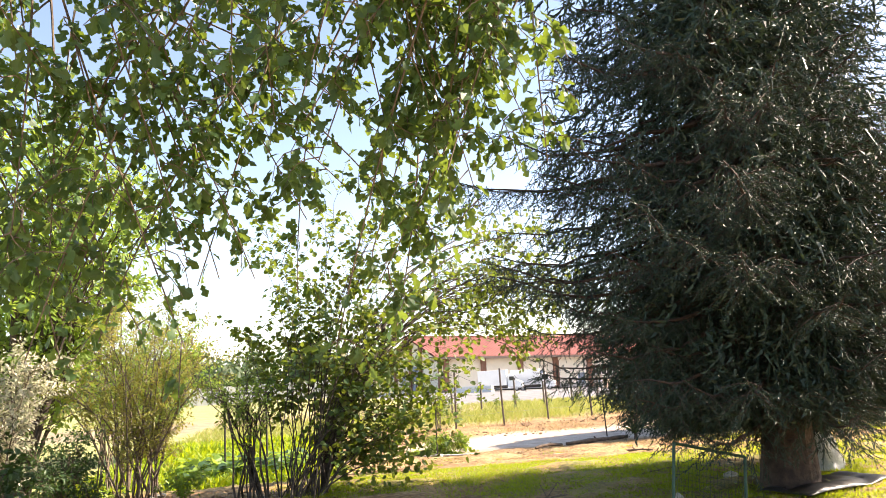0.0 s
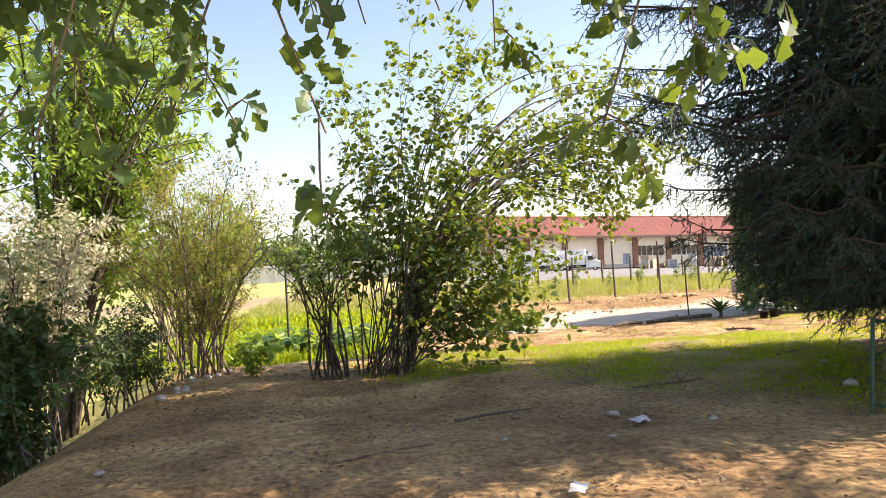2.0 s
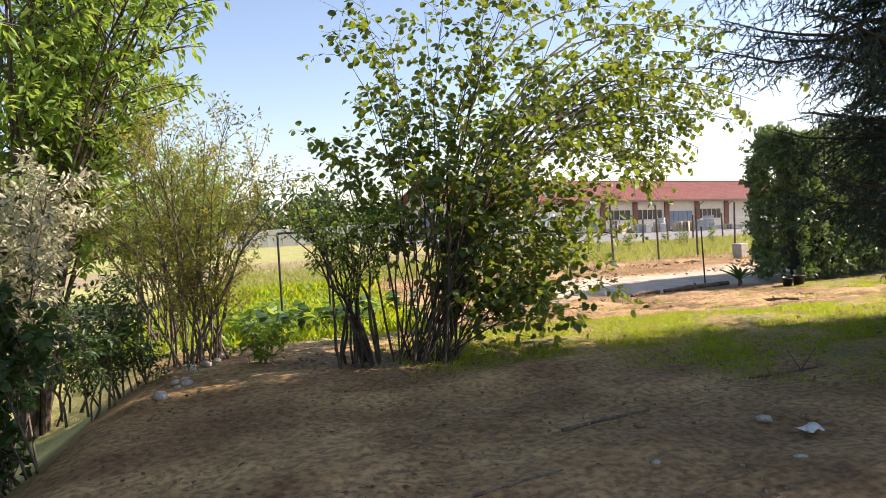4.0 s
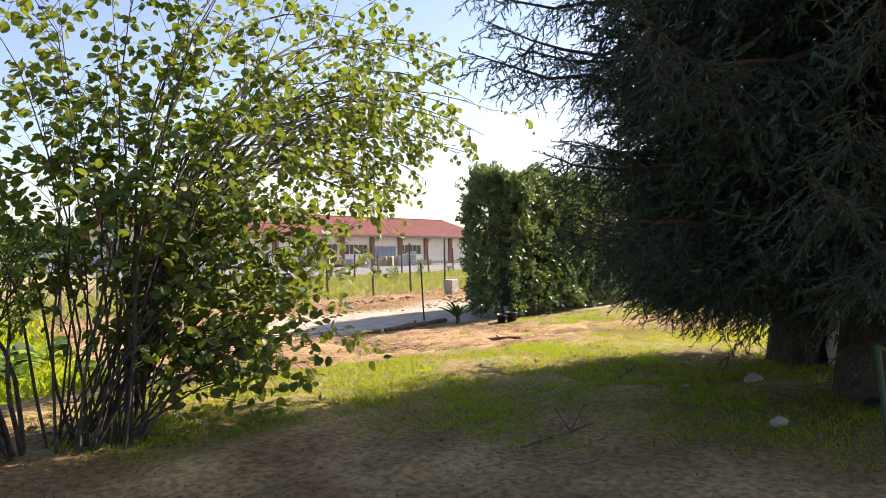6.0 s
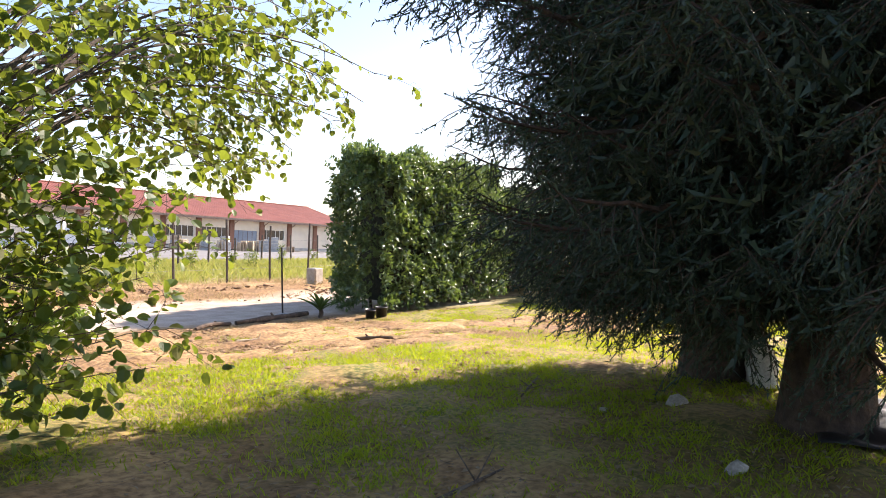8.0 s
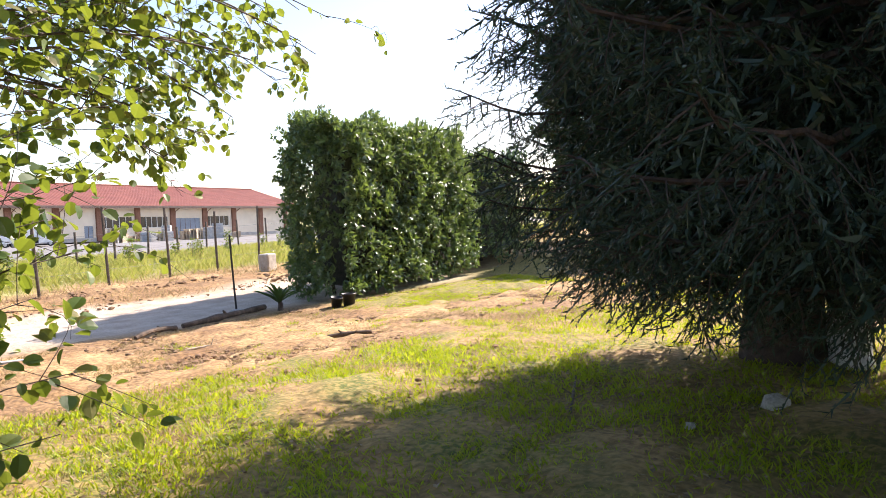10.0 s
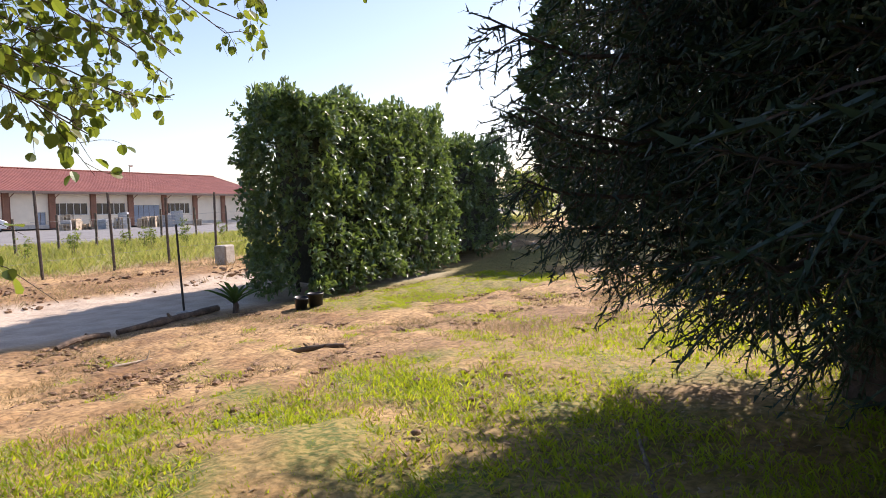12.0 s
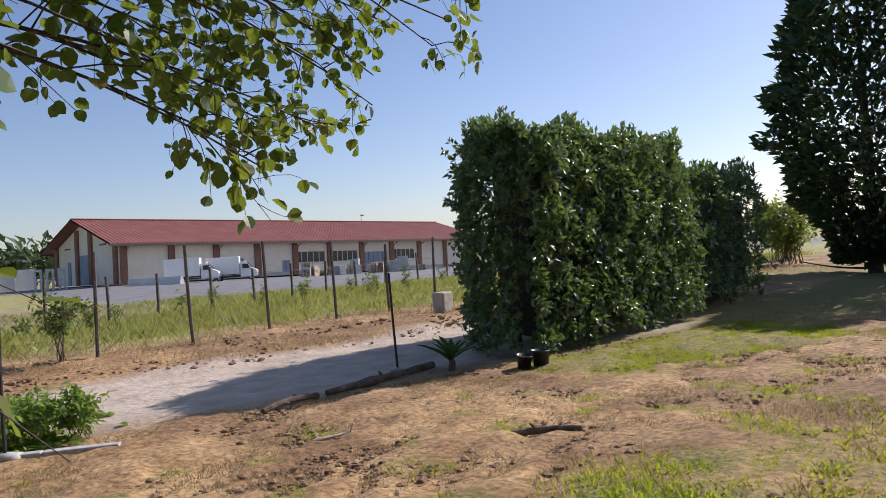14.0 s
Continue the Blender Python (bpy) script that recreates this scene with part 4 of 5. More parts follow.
def wire_fence():
    r = np.random.default_rng(100)
    fence = thing("wire_fence", "wire fence of weathered wooden posts along the field", "fence")
    spots = [(1.4, 25.3), (3.5, 25.75), (5.57, 26.14), (7.5, 26.65), (9.42, 27.3), (11.42, 27.9), (13.2, 28.3), (14.9, 28.6), (16.8, 29.1), (18.8, 29.6)]
    tops = []
    for x, y in spots:
        tall, lean = r.uniform(1.8, 2.1), (r.normal(0, 0.03), r.normal(0, 0.03))
        p = part("post", post_geo(tall, 0.037, lean, r), POST_WOOD, fence)
        p.location = (x, y, height1(x, y))
        tops.append((x + lean[0] * 0.8, y + lean[1] * 0.8, height1(x, y)))
    for h in (0.45, 0.9, 1.35):
        for a, b in zip(tops, tops[1:]):
            g = Geo()
            tube(g, arc((a[0], a[1], a[2] + h), (b[0], b[1], b[2] + h), -0.02, (0, 0, 0), 5), np.full(5, 0.003), 4)
            part("wire", g, WIRE, fence)


def stake_row():
    r = np.random.default_rng(101)
    fence = thing("stake_fence", "row of short dark stakes across the field", "fence")
    for x, y in [(1.6, 34.6), (3.7, 34.8), (5.68, 35.0), (7.42, 35.4), (9.0, 35.9), (10.94, 36.6), (12.8, 37.4), (14.6, 38.2), (16.4, 39.0), (18.3, 39.8), (20.3, 40.8), (22.9, 42.0), (25.5, 43.2), (28.0, 44.4)]:
        p = part("stake", post_geo(r.uniform(1.3, 1.6), 0.05, (r.normal(0, 0.03), 0), r, 6), POST_WOOD, fence)
        p.location = (x, y, height1(x, y))


def black_stake(x, y, tall, lean, label):
    r = np.random.default_rng(int(x * 10))
    t = thing("metal_stake", label, "stake", pose(x, y, height1(x, y)), "stakes along the drive")
    part("rod", post_geo(tall, 0.019, lean, r, 8), DARK_METAL, t)
    v, f = clod_template(6)
    part("footing", Geo().add(v * (0.17, 0.15, 0.16) + (0, 0, 0.02), f).mesh("footing", True), CONCRETE, t, "rough lump of concrete at its foot")


wire_fence()
stake_row()
black_stake(8.85, 20.65, 1.52, (-0.04, 0.02), "thin black metal stake standing at the drive's edge")
black_stake(3.66, 19.7, 1.5, (0.02, 0.0), "thin black metal stake beside the hazel")


def branch_log(name, label, a, b, rad, material, seed, knots=2):
    r = np.random.default_rng(seed)
    za, zb = height1(*a), height1(*b)
    t = thing(name, label, "log" if rad > 0.025 else "stick", pose(a[0], a[1], za))
    g = Geo()
    end = np.array((b[0] - a[0], b[1] - a[1], zb - za))
    line = arc((0, 0, rad * 0.8), end + (0, 0, rad * 0.8), 0.01, r.normal(0, rad * 0.5, 3), 10)
    tube(g, line, rad * (1 + r.normal(0, 0.12, 10)) * np.linspace(1.05, 0.75, 10), 9)
    part("trunk" if rad > 0.025 else "stem", g, material, t)
    for k in range(knots):
        p = line[r.integers(2, 8)]
        g = Geo()
        tube(g, arc(p, p + r.normal(0, 0.09, 3) + (0, 0, 0.06), 0, (0, 0, 0), 4), np.linspace(rad * 0.5, rad * 0.3, 4), 6)
        part("stub", g, material, t)
    return t


branch_log("rotten_log", "short rotten log half sunk in bare soil", (7.2, 16.1), (7.75, 15.7), 0.034, LOG_WOOD, 1)
branch_log("stick", "pale broken stick lying on the soil", (6.13, 17.78), (6.72, 17.72), 0.017, PALE_WOOD, 2)
branch_log("edging_log", "dark timber edging along the drive", (9.4, 20.55), (7.3, 19.9), 0.06, LOG_WOOD, 3)
branch_log("edging_log", "dark timber edging along the drive", (7.15, 19.87), (6.3, 19.55), 0.045, LOG_WOOD, 4, 3)
branch_log("fallen_branch", "thin fallen branch on the bare path", (0.5, 8.7), (1.3, 8.95), 0.014, TWIG, 5, 3)
branch_log("fallen_branch", "thin fallen branch on the bare path", (2.6, 9.6), (3.5, 9.75), 0.012, TWIG, 6, 2)
branch_log("fallen_branch", "thin fallen branch on the bare path", (-0.6, 7.6), (0.2, 7.9), 0.012, TWIG, 7, 2)
branch_log("fallen_branch", "thin fallen branch in the shaded grass", (5.2, 11.0), (6.1, 11.5), 0.012, TWIG, 8, 2)


def stone(x, y, s, seed, material, label, squash=1.0):
    v, f = clod_template(seed)
    ob = part("stone", Geo().add(v * s * (1, 1, squash) + (0, 0, s * 0.25), f).mesh("stone", True), material)
    ob.location = (x, y, height1(x, y))
    return tagged(ob, label, "stone", "stones")


r_st = np.random.default_rng(110)
for k in range(16):
    u = k / 15
    stone(-2.35 - 0.35 * u + r_st.normal(0, 0.08), 14.6 - 3.3 * u + r_st.normal(0, 0.08), r_st.uniform(0.035, 0.085), k % 8, STONE, "pale rough stone edging the garden path")
for x, y, s in ((4.55, 8.75, 0.09), (6.0, 9.9, 0.12), (-2.36, 7.94, 0.05), (1.58, 7.58, 0.05), (1.9, 8.4, 0.06), (5.3, 10.2, 0.05), (12.5, 18.1, 0.06), (0.76, 7.81, 0.04), (2.6, 7.9, 0.045)):
    stone(x, y, s, int(s * 100), STONE, "pale stone lying on the ground")
for x, y, s in ((5.4, 12.6, 0.07), (6.1, 16.3, 0.09), (6.6, 16.9, 0.08), (5.9, 17.0, 0.09), (6.9, 18.6, 0.07), (5.6, 18.3, 0.1), (1.32, 7.58, 0.06), (1.05, 8.6, 0.09), (2.2, 8.3, 0.08), (4.9, 18.6, 0.09)):
    ob = stone(x, y, s * 0.6, int(s * 100) + 1, SOIL, "large clod of reddish soil")
    ob.name = "soil_clod"


def stone_block():
    t = thing("stone_block", "pale squared stone block beside the drive", "block", pose(13.8, 26.6, height1(13.8, 26.6), 0, 0, 20))
    part("block", slab(-0.22, 0.22, -0.18, 0.18, -0.05, 0.48, 0.04), STONE, t)


stone_block()


def low_kerb():
    """A pale kerb, half sunk, along the drive's near corner."""
    t = thing("concrete_kerb", "low pale concrete kerb half sunk in the soil", "kerb", pose(3.3, 19.92, height1(3.3, 19.9), 0, 0, -24))
    for k in range(2):
        part("kerb_stone", slab(0.75 * k, 0.75 * k + 0.74, -0.06, 0.06, -0.1, 0.05, 0.015), CONCRETE, t)


low_kerb()


def ring_mesh(profile, n=20):
    """A turned shape from (radius, height) pairs."""
    g = Geo()
    a = np.arange(n) * 2 * np.pi / n
    v = np.concatenate([np.stack([q * np.cos(a), q * np.sin(a), z + 0 * a], -1) for q, z in profile])
    k, j = np.meshgrid(np.arange(len(profile) - 1), np.arange(n), indexing="ij")
    p, q = k * n + j, k * n + (j + 1) % n
    return g.add(v, np.concatenate([np.stack([p, q, q + n], -1).reshape(-1, 3), np.stack([p, q + n, p + n], -1).reshape(-1, 3)])).mesh("turned", True)


def pot(x, y, s, label, tilt=0):
    t = thing("plant_pot", label, "pot", pose(x, y, height1(x, y), tilt, 0, 0), "pots by the hedge")
    part("body", ring_mesh([(0.001, 0), (0.11 * s, 0), (0.14 * s, 0.24 * s), (0.155 * s, 0.24 * s), (0.155 * s, 0.27 * s), (0.14 * s, 0.27 * s), (0.12 * s, 0.05), (0.001, 0.05)]), BLACK_PLASTIC, t)
    part("soil", ring_mesh([(0.001, 0.22 * s), (0.13 * s, 0.215 * s)]), SOIL, t, "dry potting soil")


pot(10.36, 19.12, 0.95, "black plastic plant pot at the hedge's foot")
pot(10.1, 19.2, 0.8, "black plastic plant pot at the hedge's foot", 8)


def spiky_plant():
    r = np.random.default_rng(120)
    t = thing("spiky_plant", "dark spiky-leaved plant at the hedge's corner", "plant", pose(9.45, 20.1, height1(9.45, 20.1)))
    g = Geo()
    tube(g, [(0, 0, -0.05), (0.02, 0.0, 0.12), (0.0, 0.02, 0.22)], [0.06, 0.05, 0.03], 8)
    part("stalk", g, LOG_WOOD, t)
    blade = leaf([(0, 0.06), (0.4, 0.09), (0.8, 0.07), (1.0, 0.0)], 0.3, 0.25)
    for k in range(13):
        a = k * 2.4
        g = Geo()
        scatter(g, *blade, [(0, 0, 0.12 + 0.006 * k)], [(math.cos(a), math.sin(a), r.uniform(0.7, 1.8))], [(-math.cos(a), -math.sin(a), 0.8)], [r.uniform(0.4, 0.6)])
        part("blade", g, DARK_BUSH, t)


spiky_plant()


def sack():
    """A half-full woven sack that leans on the trunk."""
    t = thing("plastic_sack", "crumpled white woven plastic sack leaning against a spruce", "sack", pose(7.55, 9.8, 0, 0, 0, 35))
    n, m = 22, 14
    g = Geo()
    u, w = np.meshgrid(np.linspace(0, 2 * np.pi, n, endpoint=False), np.linspace(0, 1, m))
    thick = 0.15 * (1 - 0.75 * w ** 1.6)
    x = 0.25 * np.sign(np.cos(u)) * np.abs(np.cos(u)) ** 0.6 * (1 + 0.1 * np.sin(5 * w + u)) * (1 + 0.08 * w)
    y = thick * np.sin(u) + 0.02 * np.sin(9 * w + 3 * u) + 0.06 * w * w
    z = 0.52 * w + 0.035 * np.sin(3 * u + 1) * w ** 3
    k, j = np.meshgrid(np.arange(m - 1), np.arange(n), indexing="ij")
    p, q = k * n + j, k * n + (j + 1) % n
    g.add(np.stack([x, y, z], -1).reshape(-1, 3), np.concatenate([np.stack([p, q, q + n], -1).reshape(-1, 3), np.stack([p, q + n, p + n], -1).reshape(-1, 3)]))
    part("bag", g.mesh("bag", True), SACK, t)
    ears = Geo()
    tube(ears, [(0.24, 0.07, 0.5), (0.27, 0.06, 0.56), (0.26, 0.06, 0.63)], [0.04, 0.03, 0.006], 6)
    part("corner", ears, SACK, t)


sack()


def panel_frame():
    """A green tubular mesh panel that leans under the spruce."""
    t = thing("mesh_panel", "green metal tube frame with wire mesh under the spruce", "panel", pose(3.86, 7.6, 0.0, -8, 14, 8))
    wide, tall = 0.95, 0.8
    for a, b in (((0, 0, 0), (0, 0, tall)), ((wide, 0, 0), (wide, 0, tall)), ((0, 0, tall), (wide, 0, tall)), ((0, 0, 0.08), (wide, 0, 0.08))):
        g = Geo()
        tube(g, arc(a, b, 0, (0, 0, 0), 4), np.full(4, 0.018), 8)
        part("tube", g, GREEN_PAINT, t)
    mesh = Geo()
    for k in range(1, 20):
        tube(mesh, arc((wide * k / 20, 0, 0.08), (wide * k / 20, 0, tall), 0, (0, 0, 0), 3), np.full(3, 0.0016), 3)
    for k in range(1, 10):
        z = 0.08 + (tall - 0.08) * k / 10
        tube(mesh, arc((0, 0, z), (wide, 0, z), 0, (0, 0, 0), 3), np.full(3, 0.0016), 3)
    part("wire_mesh", mesh, GREEN_PAINT, t)


panel_frame()


def tarp():
    """A dark plastic sheet crumpled on the ground."""
    t = thing("plastic_sheet", "dark plastic sheet crumpled on the ground under the spruces", "sheet", pose(6.5, 8.6, 0.0, 0, 0, 20))
    x, y = np.meshgrid(np.linspace(-0.9, 0.9, 30), np.linspace(-0.35, 0.35, 14))
    z = 0.03 + 0.1 * np.abs(wobble(x, y, 5, 130)) * (1 - (x / 0.95) ** 4) * (1 - (y / 0.38) ** 4)
    k, j = np.meshgrid(np.arange(13), np.arange(29), indexing="ij")
    p = k * 30 + j
    g = Geo().add(np.stack([x + 0.04 * wobble(x, y, 3, 131), y + 0.06 * wobble(x, y, 3, 132), z], -1).reshape(-1, 3), np.concatenate([np.stack([p, p + 1, p + 31], -1).reshape(-1, 3), np.stack([p, p + 31, p + 30], -1).reshape(-1, 3)]))
    ob = part("sheet", g.mesh("sheet", True), BLACK_PLASTIC, t)
    solid = ob.modifiers.new("thickness", "SOLIDIFY")
    solid.thickness = 0.004


tarp()


def paper_scrap(x, y, turn):
    t = thing("paper_scrap", "crumpled white scrap of paper on the soil", "litter", pose(x, y, height1(x, y) + 0.02, 0, 0, turn), "scraps on the path")
    g = Geo()
    u, w = np.meshgrid(np.linspace(-0.09, 0.09, 7), np.linspace(-0.05, 0.05, 5))
    z = 0.012 + 0.018 * wobble(u * 30, w * 30, 1, int(turn))
    k, j = np.meshgrid(np.arange(4), np.arange(6), indexing="ij")
    p = k * 7 + j
    g.add(np.stack([u, w, z], -1).reshape(-1, 3), np.concatenate([np.stack([p, p + 1, p + 8], -1).reshape(-1, 3), np.stack([p, p + 8, p + 7], -1).reshape(-1, 3)]))
    ob = part("scrap", g, SACK, t)
    ob.modifiers.new("thickness", "SOLIDIFY").thickness = 0.002


paper_scrap(2.0, 8.05, 15)
paper_scrap(0.9, 6.4, 60)


# ---- garden beyond the shrubs ----
def garden_frame():
    t = thing("pole_trellis", "dark metal pole trellis standing in the vegetable garden", "trellis", pose(-1.6, 18.6, height1(-1.6, 18.6)))
    for a, b in (((0, 0, -0.2), (0, 0, 1.95)), ((0, 0, 1.95), (0.95, 0.1, 1.95)), ((0.95, 0.1, -0.2), (0.95, 0.1, 1.95))):
        g = Geo()
        tube(g, arc(a, b, 0, (0, 0, 0), 4), np.full(4, 0.022), 8)
        part("pole", g, DARK_METAL, t)
    t = thing("garden_pole", "dark metal pole beside the yellowing shrub", "pole", pose(-2.72, 15.5, height1(-2.72, 15.5)))
    g = Geo()
    tube(g, arc((0, 0, -0.2), (0.02, 0, 2.1), 0, (0, 0, 0), 4), np.full(4, 0.02), 8)
    part("rod", g, DARK_METAL, t)


garden_frame()


def crops():
    r = np.random.default_rng(140)
    for k in range(26):
        x, y = r.uniform(-2.6, 1.2), r.uniform(16.6, 20.5)
        t = thing("vegetable_plant", "broad-leaved green vegetable plant in the garden", "plant", pose(x, y, height1(x, y)), "vegetable plants")
        g, st = Geo(), Geo()
        n = 16
        a = r.uniform(0, 6.283, n)
        p = np.stack([np.cos(a) * 0.12, np.sin(a) * 0.12, r.uniform(0.1, 0.45, n)], -1)
        for q in p[:6]:
            tube(st, arc((0, 0, -0.03), q, 0.02, (0, 0, 0), 4), np.linspace(0.008, 0.004, 4), 4)
        scatter(g, *BROAD_LEAF, p, np.stack([np.cos(a), np.sin(a), 0.3 + 0 * a], -1), r.normal(0, 0.35, (n, 3)) + (0, 0, 1), r.uniform(0.16, 0.34, n))
        part("stalks", st, FRESH_GREEN, t)
        part("leaves", g, FRESH_GREEN if k % 3 else DARK_BUSH, t)


crops()
blades("garden_weeds", 26000, -5, 1.5, 15.5, 27, lambda x, y: 0.8 * ss(1.4, 0.2, x) * ss(15.5, 17, y), (0.1, 0.34), GRASS_GREEN, "tall bright green weeds and grass in the garden")


# ---- warehouse, yard and vehicles ----
def warehouse():
    """Local x runs along the long front, y into the depth."""
    root = thing("warehouse", "long cream warehouse with red roof and red-brown pilasters", "warehouse", Matrix.Translation((21.0, 104.9, 0.2)) @ Matrix.Rotation(0.181, 4, "Z") @ Matrix.Rotation(0.029, 4, "Y"))
    long, deep, eave, ridge, bay = 62.5, 22.8, 5.08, 8.46, 6.05

    def wall_with_holes(holes):
        bm = bmesh.new()
        xs = sorted({0.0, long, *[v for h in holes for v in h[:2]]})
        zs = sorted({0.0, eave, *[v for h in holes for v in h[2:]]})
        for x0, x1 in zip(xs, xs[1:]):
            for z0, z1 in zip(zs, zs[1:]):
                if not any(h[0] <= x0 and x1 <= h[1] and h[2] <= z0 and z1 <= h[3] for h in holes):
                    box(bm, x0, x1, 0, 0.3, z0, z1)
        bmesh.ops.remove_doubles(bm, verts=bm.verts, dist=0.001)
        return bm

    windows = [(4.08, 4.92), (5.15, 5.92), (7.1, 7.88)]
    doors = [(1.32, 1.72, 2.6), (2.3, 2.72, 2.6), (3.7, 3.92, 2.1), (6.15, 6.92, 3.0)]
    holes = [(a * bay, b * bay, 1.75, 3.25) for a, b in windows] + [(a * bay, b * bay, 0.0, h) for a, b, h in doors]
    part("front_wall", wall_with_holes(holes), CREAM_WALL, root)
    part("back_wall", slab(0, long, deep - 0.3, deep, 0, eave), CREAM_WALL, root)
    for x in (0.0, long - 0.3):
        bm = bmesh.new()
        a = [bm.verts.new((x, y, z)) for y, z in ((0.3, 0), (deep - 0.3, 0), (deep - 0.3, eave), (deep / 2, ridge - 0.15), (0.3, eave))]
        f = bm.faces.new(a)
        made = bmesh.ops.extrude_face_region(bm, geom=[f])
        bmesh.ops.translate(bm, verts=[v for v in made["geom"] if isinstance(v, bmesh.types.BMVert)], vec=(0.3, 0, 0))
        bmesh.ops.recalc_face_normals(bm, faces=bm.faces)
        part("gable_wall", bm, CREAM_WALL, root)
    for k in range(11):
        x = 0.3 + k * bay if k else 0.42
        part("pilaster", slab(x - 0.42, x + 0.42, -0.28, -0.003, 0, eave - 0.05, 0.03), BROWN_CONCRETE, root)
    for y in (0.9, 9.0, 13.8, 21.9):
        part("pilaster", slab(-0.3, -0.003, y - 0.5, y + 0.5, 0, eave + 2.9 * (1 - abs(y - deep / 2) / (deep / 2)) - 0.1, 0.03), BROWN_CONCRETE, root)
    part("plinth", slab(0.4, long, -0.06, -0.004, 0, 0.5), CONCRETE, root, "grey concrete plinth")
    for a, b in windows:
        w = part("window", slab(a * bay, b * bay, 0.12, 0.16, 1.75, 3.25), WINDOW_GLASS, root, "dark strip of window panes")
        count = 5
        for k in range(count + 1):
            x = a * bay + (b - a) * bay * k / count
            part("mullion", slab(x - 0.05, x + 0.05, 0.05, 0.11, 1.75, 3.25), CONCRETE_LIGHT, w)
        part("sill", slab(a * bay - 0.1, b * bay + 0.1, -0.12, 0.05, 1.66, 1.745), CONCRETE_LIGHT, w)
    for a, b, h in doors:
        d = part("door", slab(a * bay, b * bay, 0.14, 0.2, 0.02, h), DOOR_BLUE, root, "blue-grey metal door")
        n = max(1, round((b - a) * bay / 1.3))
        for k in range(1, n + 1):
            x = a * bay + (b - a) * bay * k / (n + 1)
            part("seam", slab(x - 0.03, x + 0.03, 0.115, 0.138, 0.05, h - 0.05), DARK_TRIM, d)
    d = part("door", slab(-0.09, -0.02, 9.7, 13.1, 0.0, 3.9), DOOR_BLUE, root, "tall blue-grey gable door")
    part("door", slab(-0.09, -0.02, 16.6, 17.8, 0.0, 3.2), DOOR_BLUE, root, "narrow blue-grey gable door")
    part("vent", slab(-0.08, -0.004, 4.0, 6.0, 4.9, 5.1), DARK_TRIM, root)
    part("vent", slab(-0.08, -0.004, 16.8, 18.8, 4.9, 5.1), DARK_TRIM, root)
    # roof of ribbed sheets with a deep overhang
    over, side = 1.3, 1.6
    for s, y0, y1 in ((1, -over, deep / 2), (-1, deep + over, deep / 2)):
        n = 120
        xs = np.linspace(-side, long + side, n * 4 + 1)
        rib = np.where((np.arange(len(xs)) % 4) < 2, 0.06, 0.0)
        drop = (ridge - eave) / (deep / 2)
        v0 = np.stack([xs, np.full_like(xs, y0), ridge - drop * abs(y0 - deep / 2) + rib + 0.12], -1)
        v1 = np.stack([xs, np.full_like(xs, y1), np.full_like(xs, ridge) + rib + 0.12], -1)
        low0, low1 = v0 - (0, 0, 0.2), v1 - (0, 0, 0.2)
        low0[:, 2], low1[:, 2] = low0[:, 2].min(), low1[:, 2].min()
        m = len(xs)
        k = np.arange(m - 1)
        t = []
        for p, q in ((0, m), (2 * m, 3 * m), (0, 2 * m), (m, 3 * m)):
            t += [np.stack([p + k, p + k + 1, q + k + 1], -1), np.stack([p + k, q + k + 1, q + k], -1)]
        roof = part("roof", Geo().add(np.concatenate([v0, v1, low0, low1]), np.concatenate(t)), ROOF_RED, root)
        part("gutter", slab(-side, long + side, y0 - 0.09 * s - 0.08, y0 - 0.09 * s + 0.08, v0[0][2] - 0.42, v0[0][2] - 0.1, 0.02), DARK_TRIM, roof)
    part("ridge_cap", slab(-side, long + side, deep / 2 - 0.3, deep / 2 + 0.3, ridge + 0.1, ridge + 0.26, 0.05), ROOF_RED, root)
    for x in (0.75, 12.9, 19.0, 25.0, 37.1, 43.2, 49.2, 61.3):
        g = Geo()
        tube(g, [(x, -1.1, 4.45), (x, -0.7, 4.25), (x, -0.2, 4.0), (x, -0.12, 3.6), (x, -0.12, 0.3)], np.full(5, 0.06), 6)
        part("downpipe", g, BROWN_CONCRETE, root)
    g = Geo()
    tube(g, [(46, 11.4, 8.5), (46, 11.4, 9.9)], [0.05, 0.04], 6)
    aerial = part("aerial_mast", g, DARK_METAL, root)
    part("dish", ring_mesh([(0.001, 9.3), (0.3, 9.35), (0.4, 9.5)]), CONCRETE_LIGHT, aerial).location = (46.3, 11.4, 0.3)


warehouse()


def wheel(parent, x, y, rad=0.34):
    w = part("wheel", ring_mesh([(0.001, -0.11), (rad * 0.62, -0.11), (rad * 0.96, -0.11), (rad, -0.07), (rad, 0.07), (rad * 0.96, 0.11), (rad * 0.62, 0.11), (0.001, 0.11)], 18), RUBBER, parent)
    w.matrix_local = Matrix.Translation((x, y, rad)) @ Matrix.Rotation(math.pi / 2, 4, "X")
    rim = part("rim", ring_mesh([(0.001, -0.125), (rad * 0.55, -0.125), (rad * 0.6, -0.112)], 14), CONCRETE_LIGHT, w)
    rim2 = part("rim", ring_mesh([(0.001, 0.125), (rad * 0.55, 0.125), (rad * 0.6, 0.112)], 14), CONCRETE_LIGHT, w)
    return rim, rim2


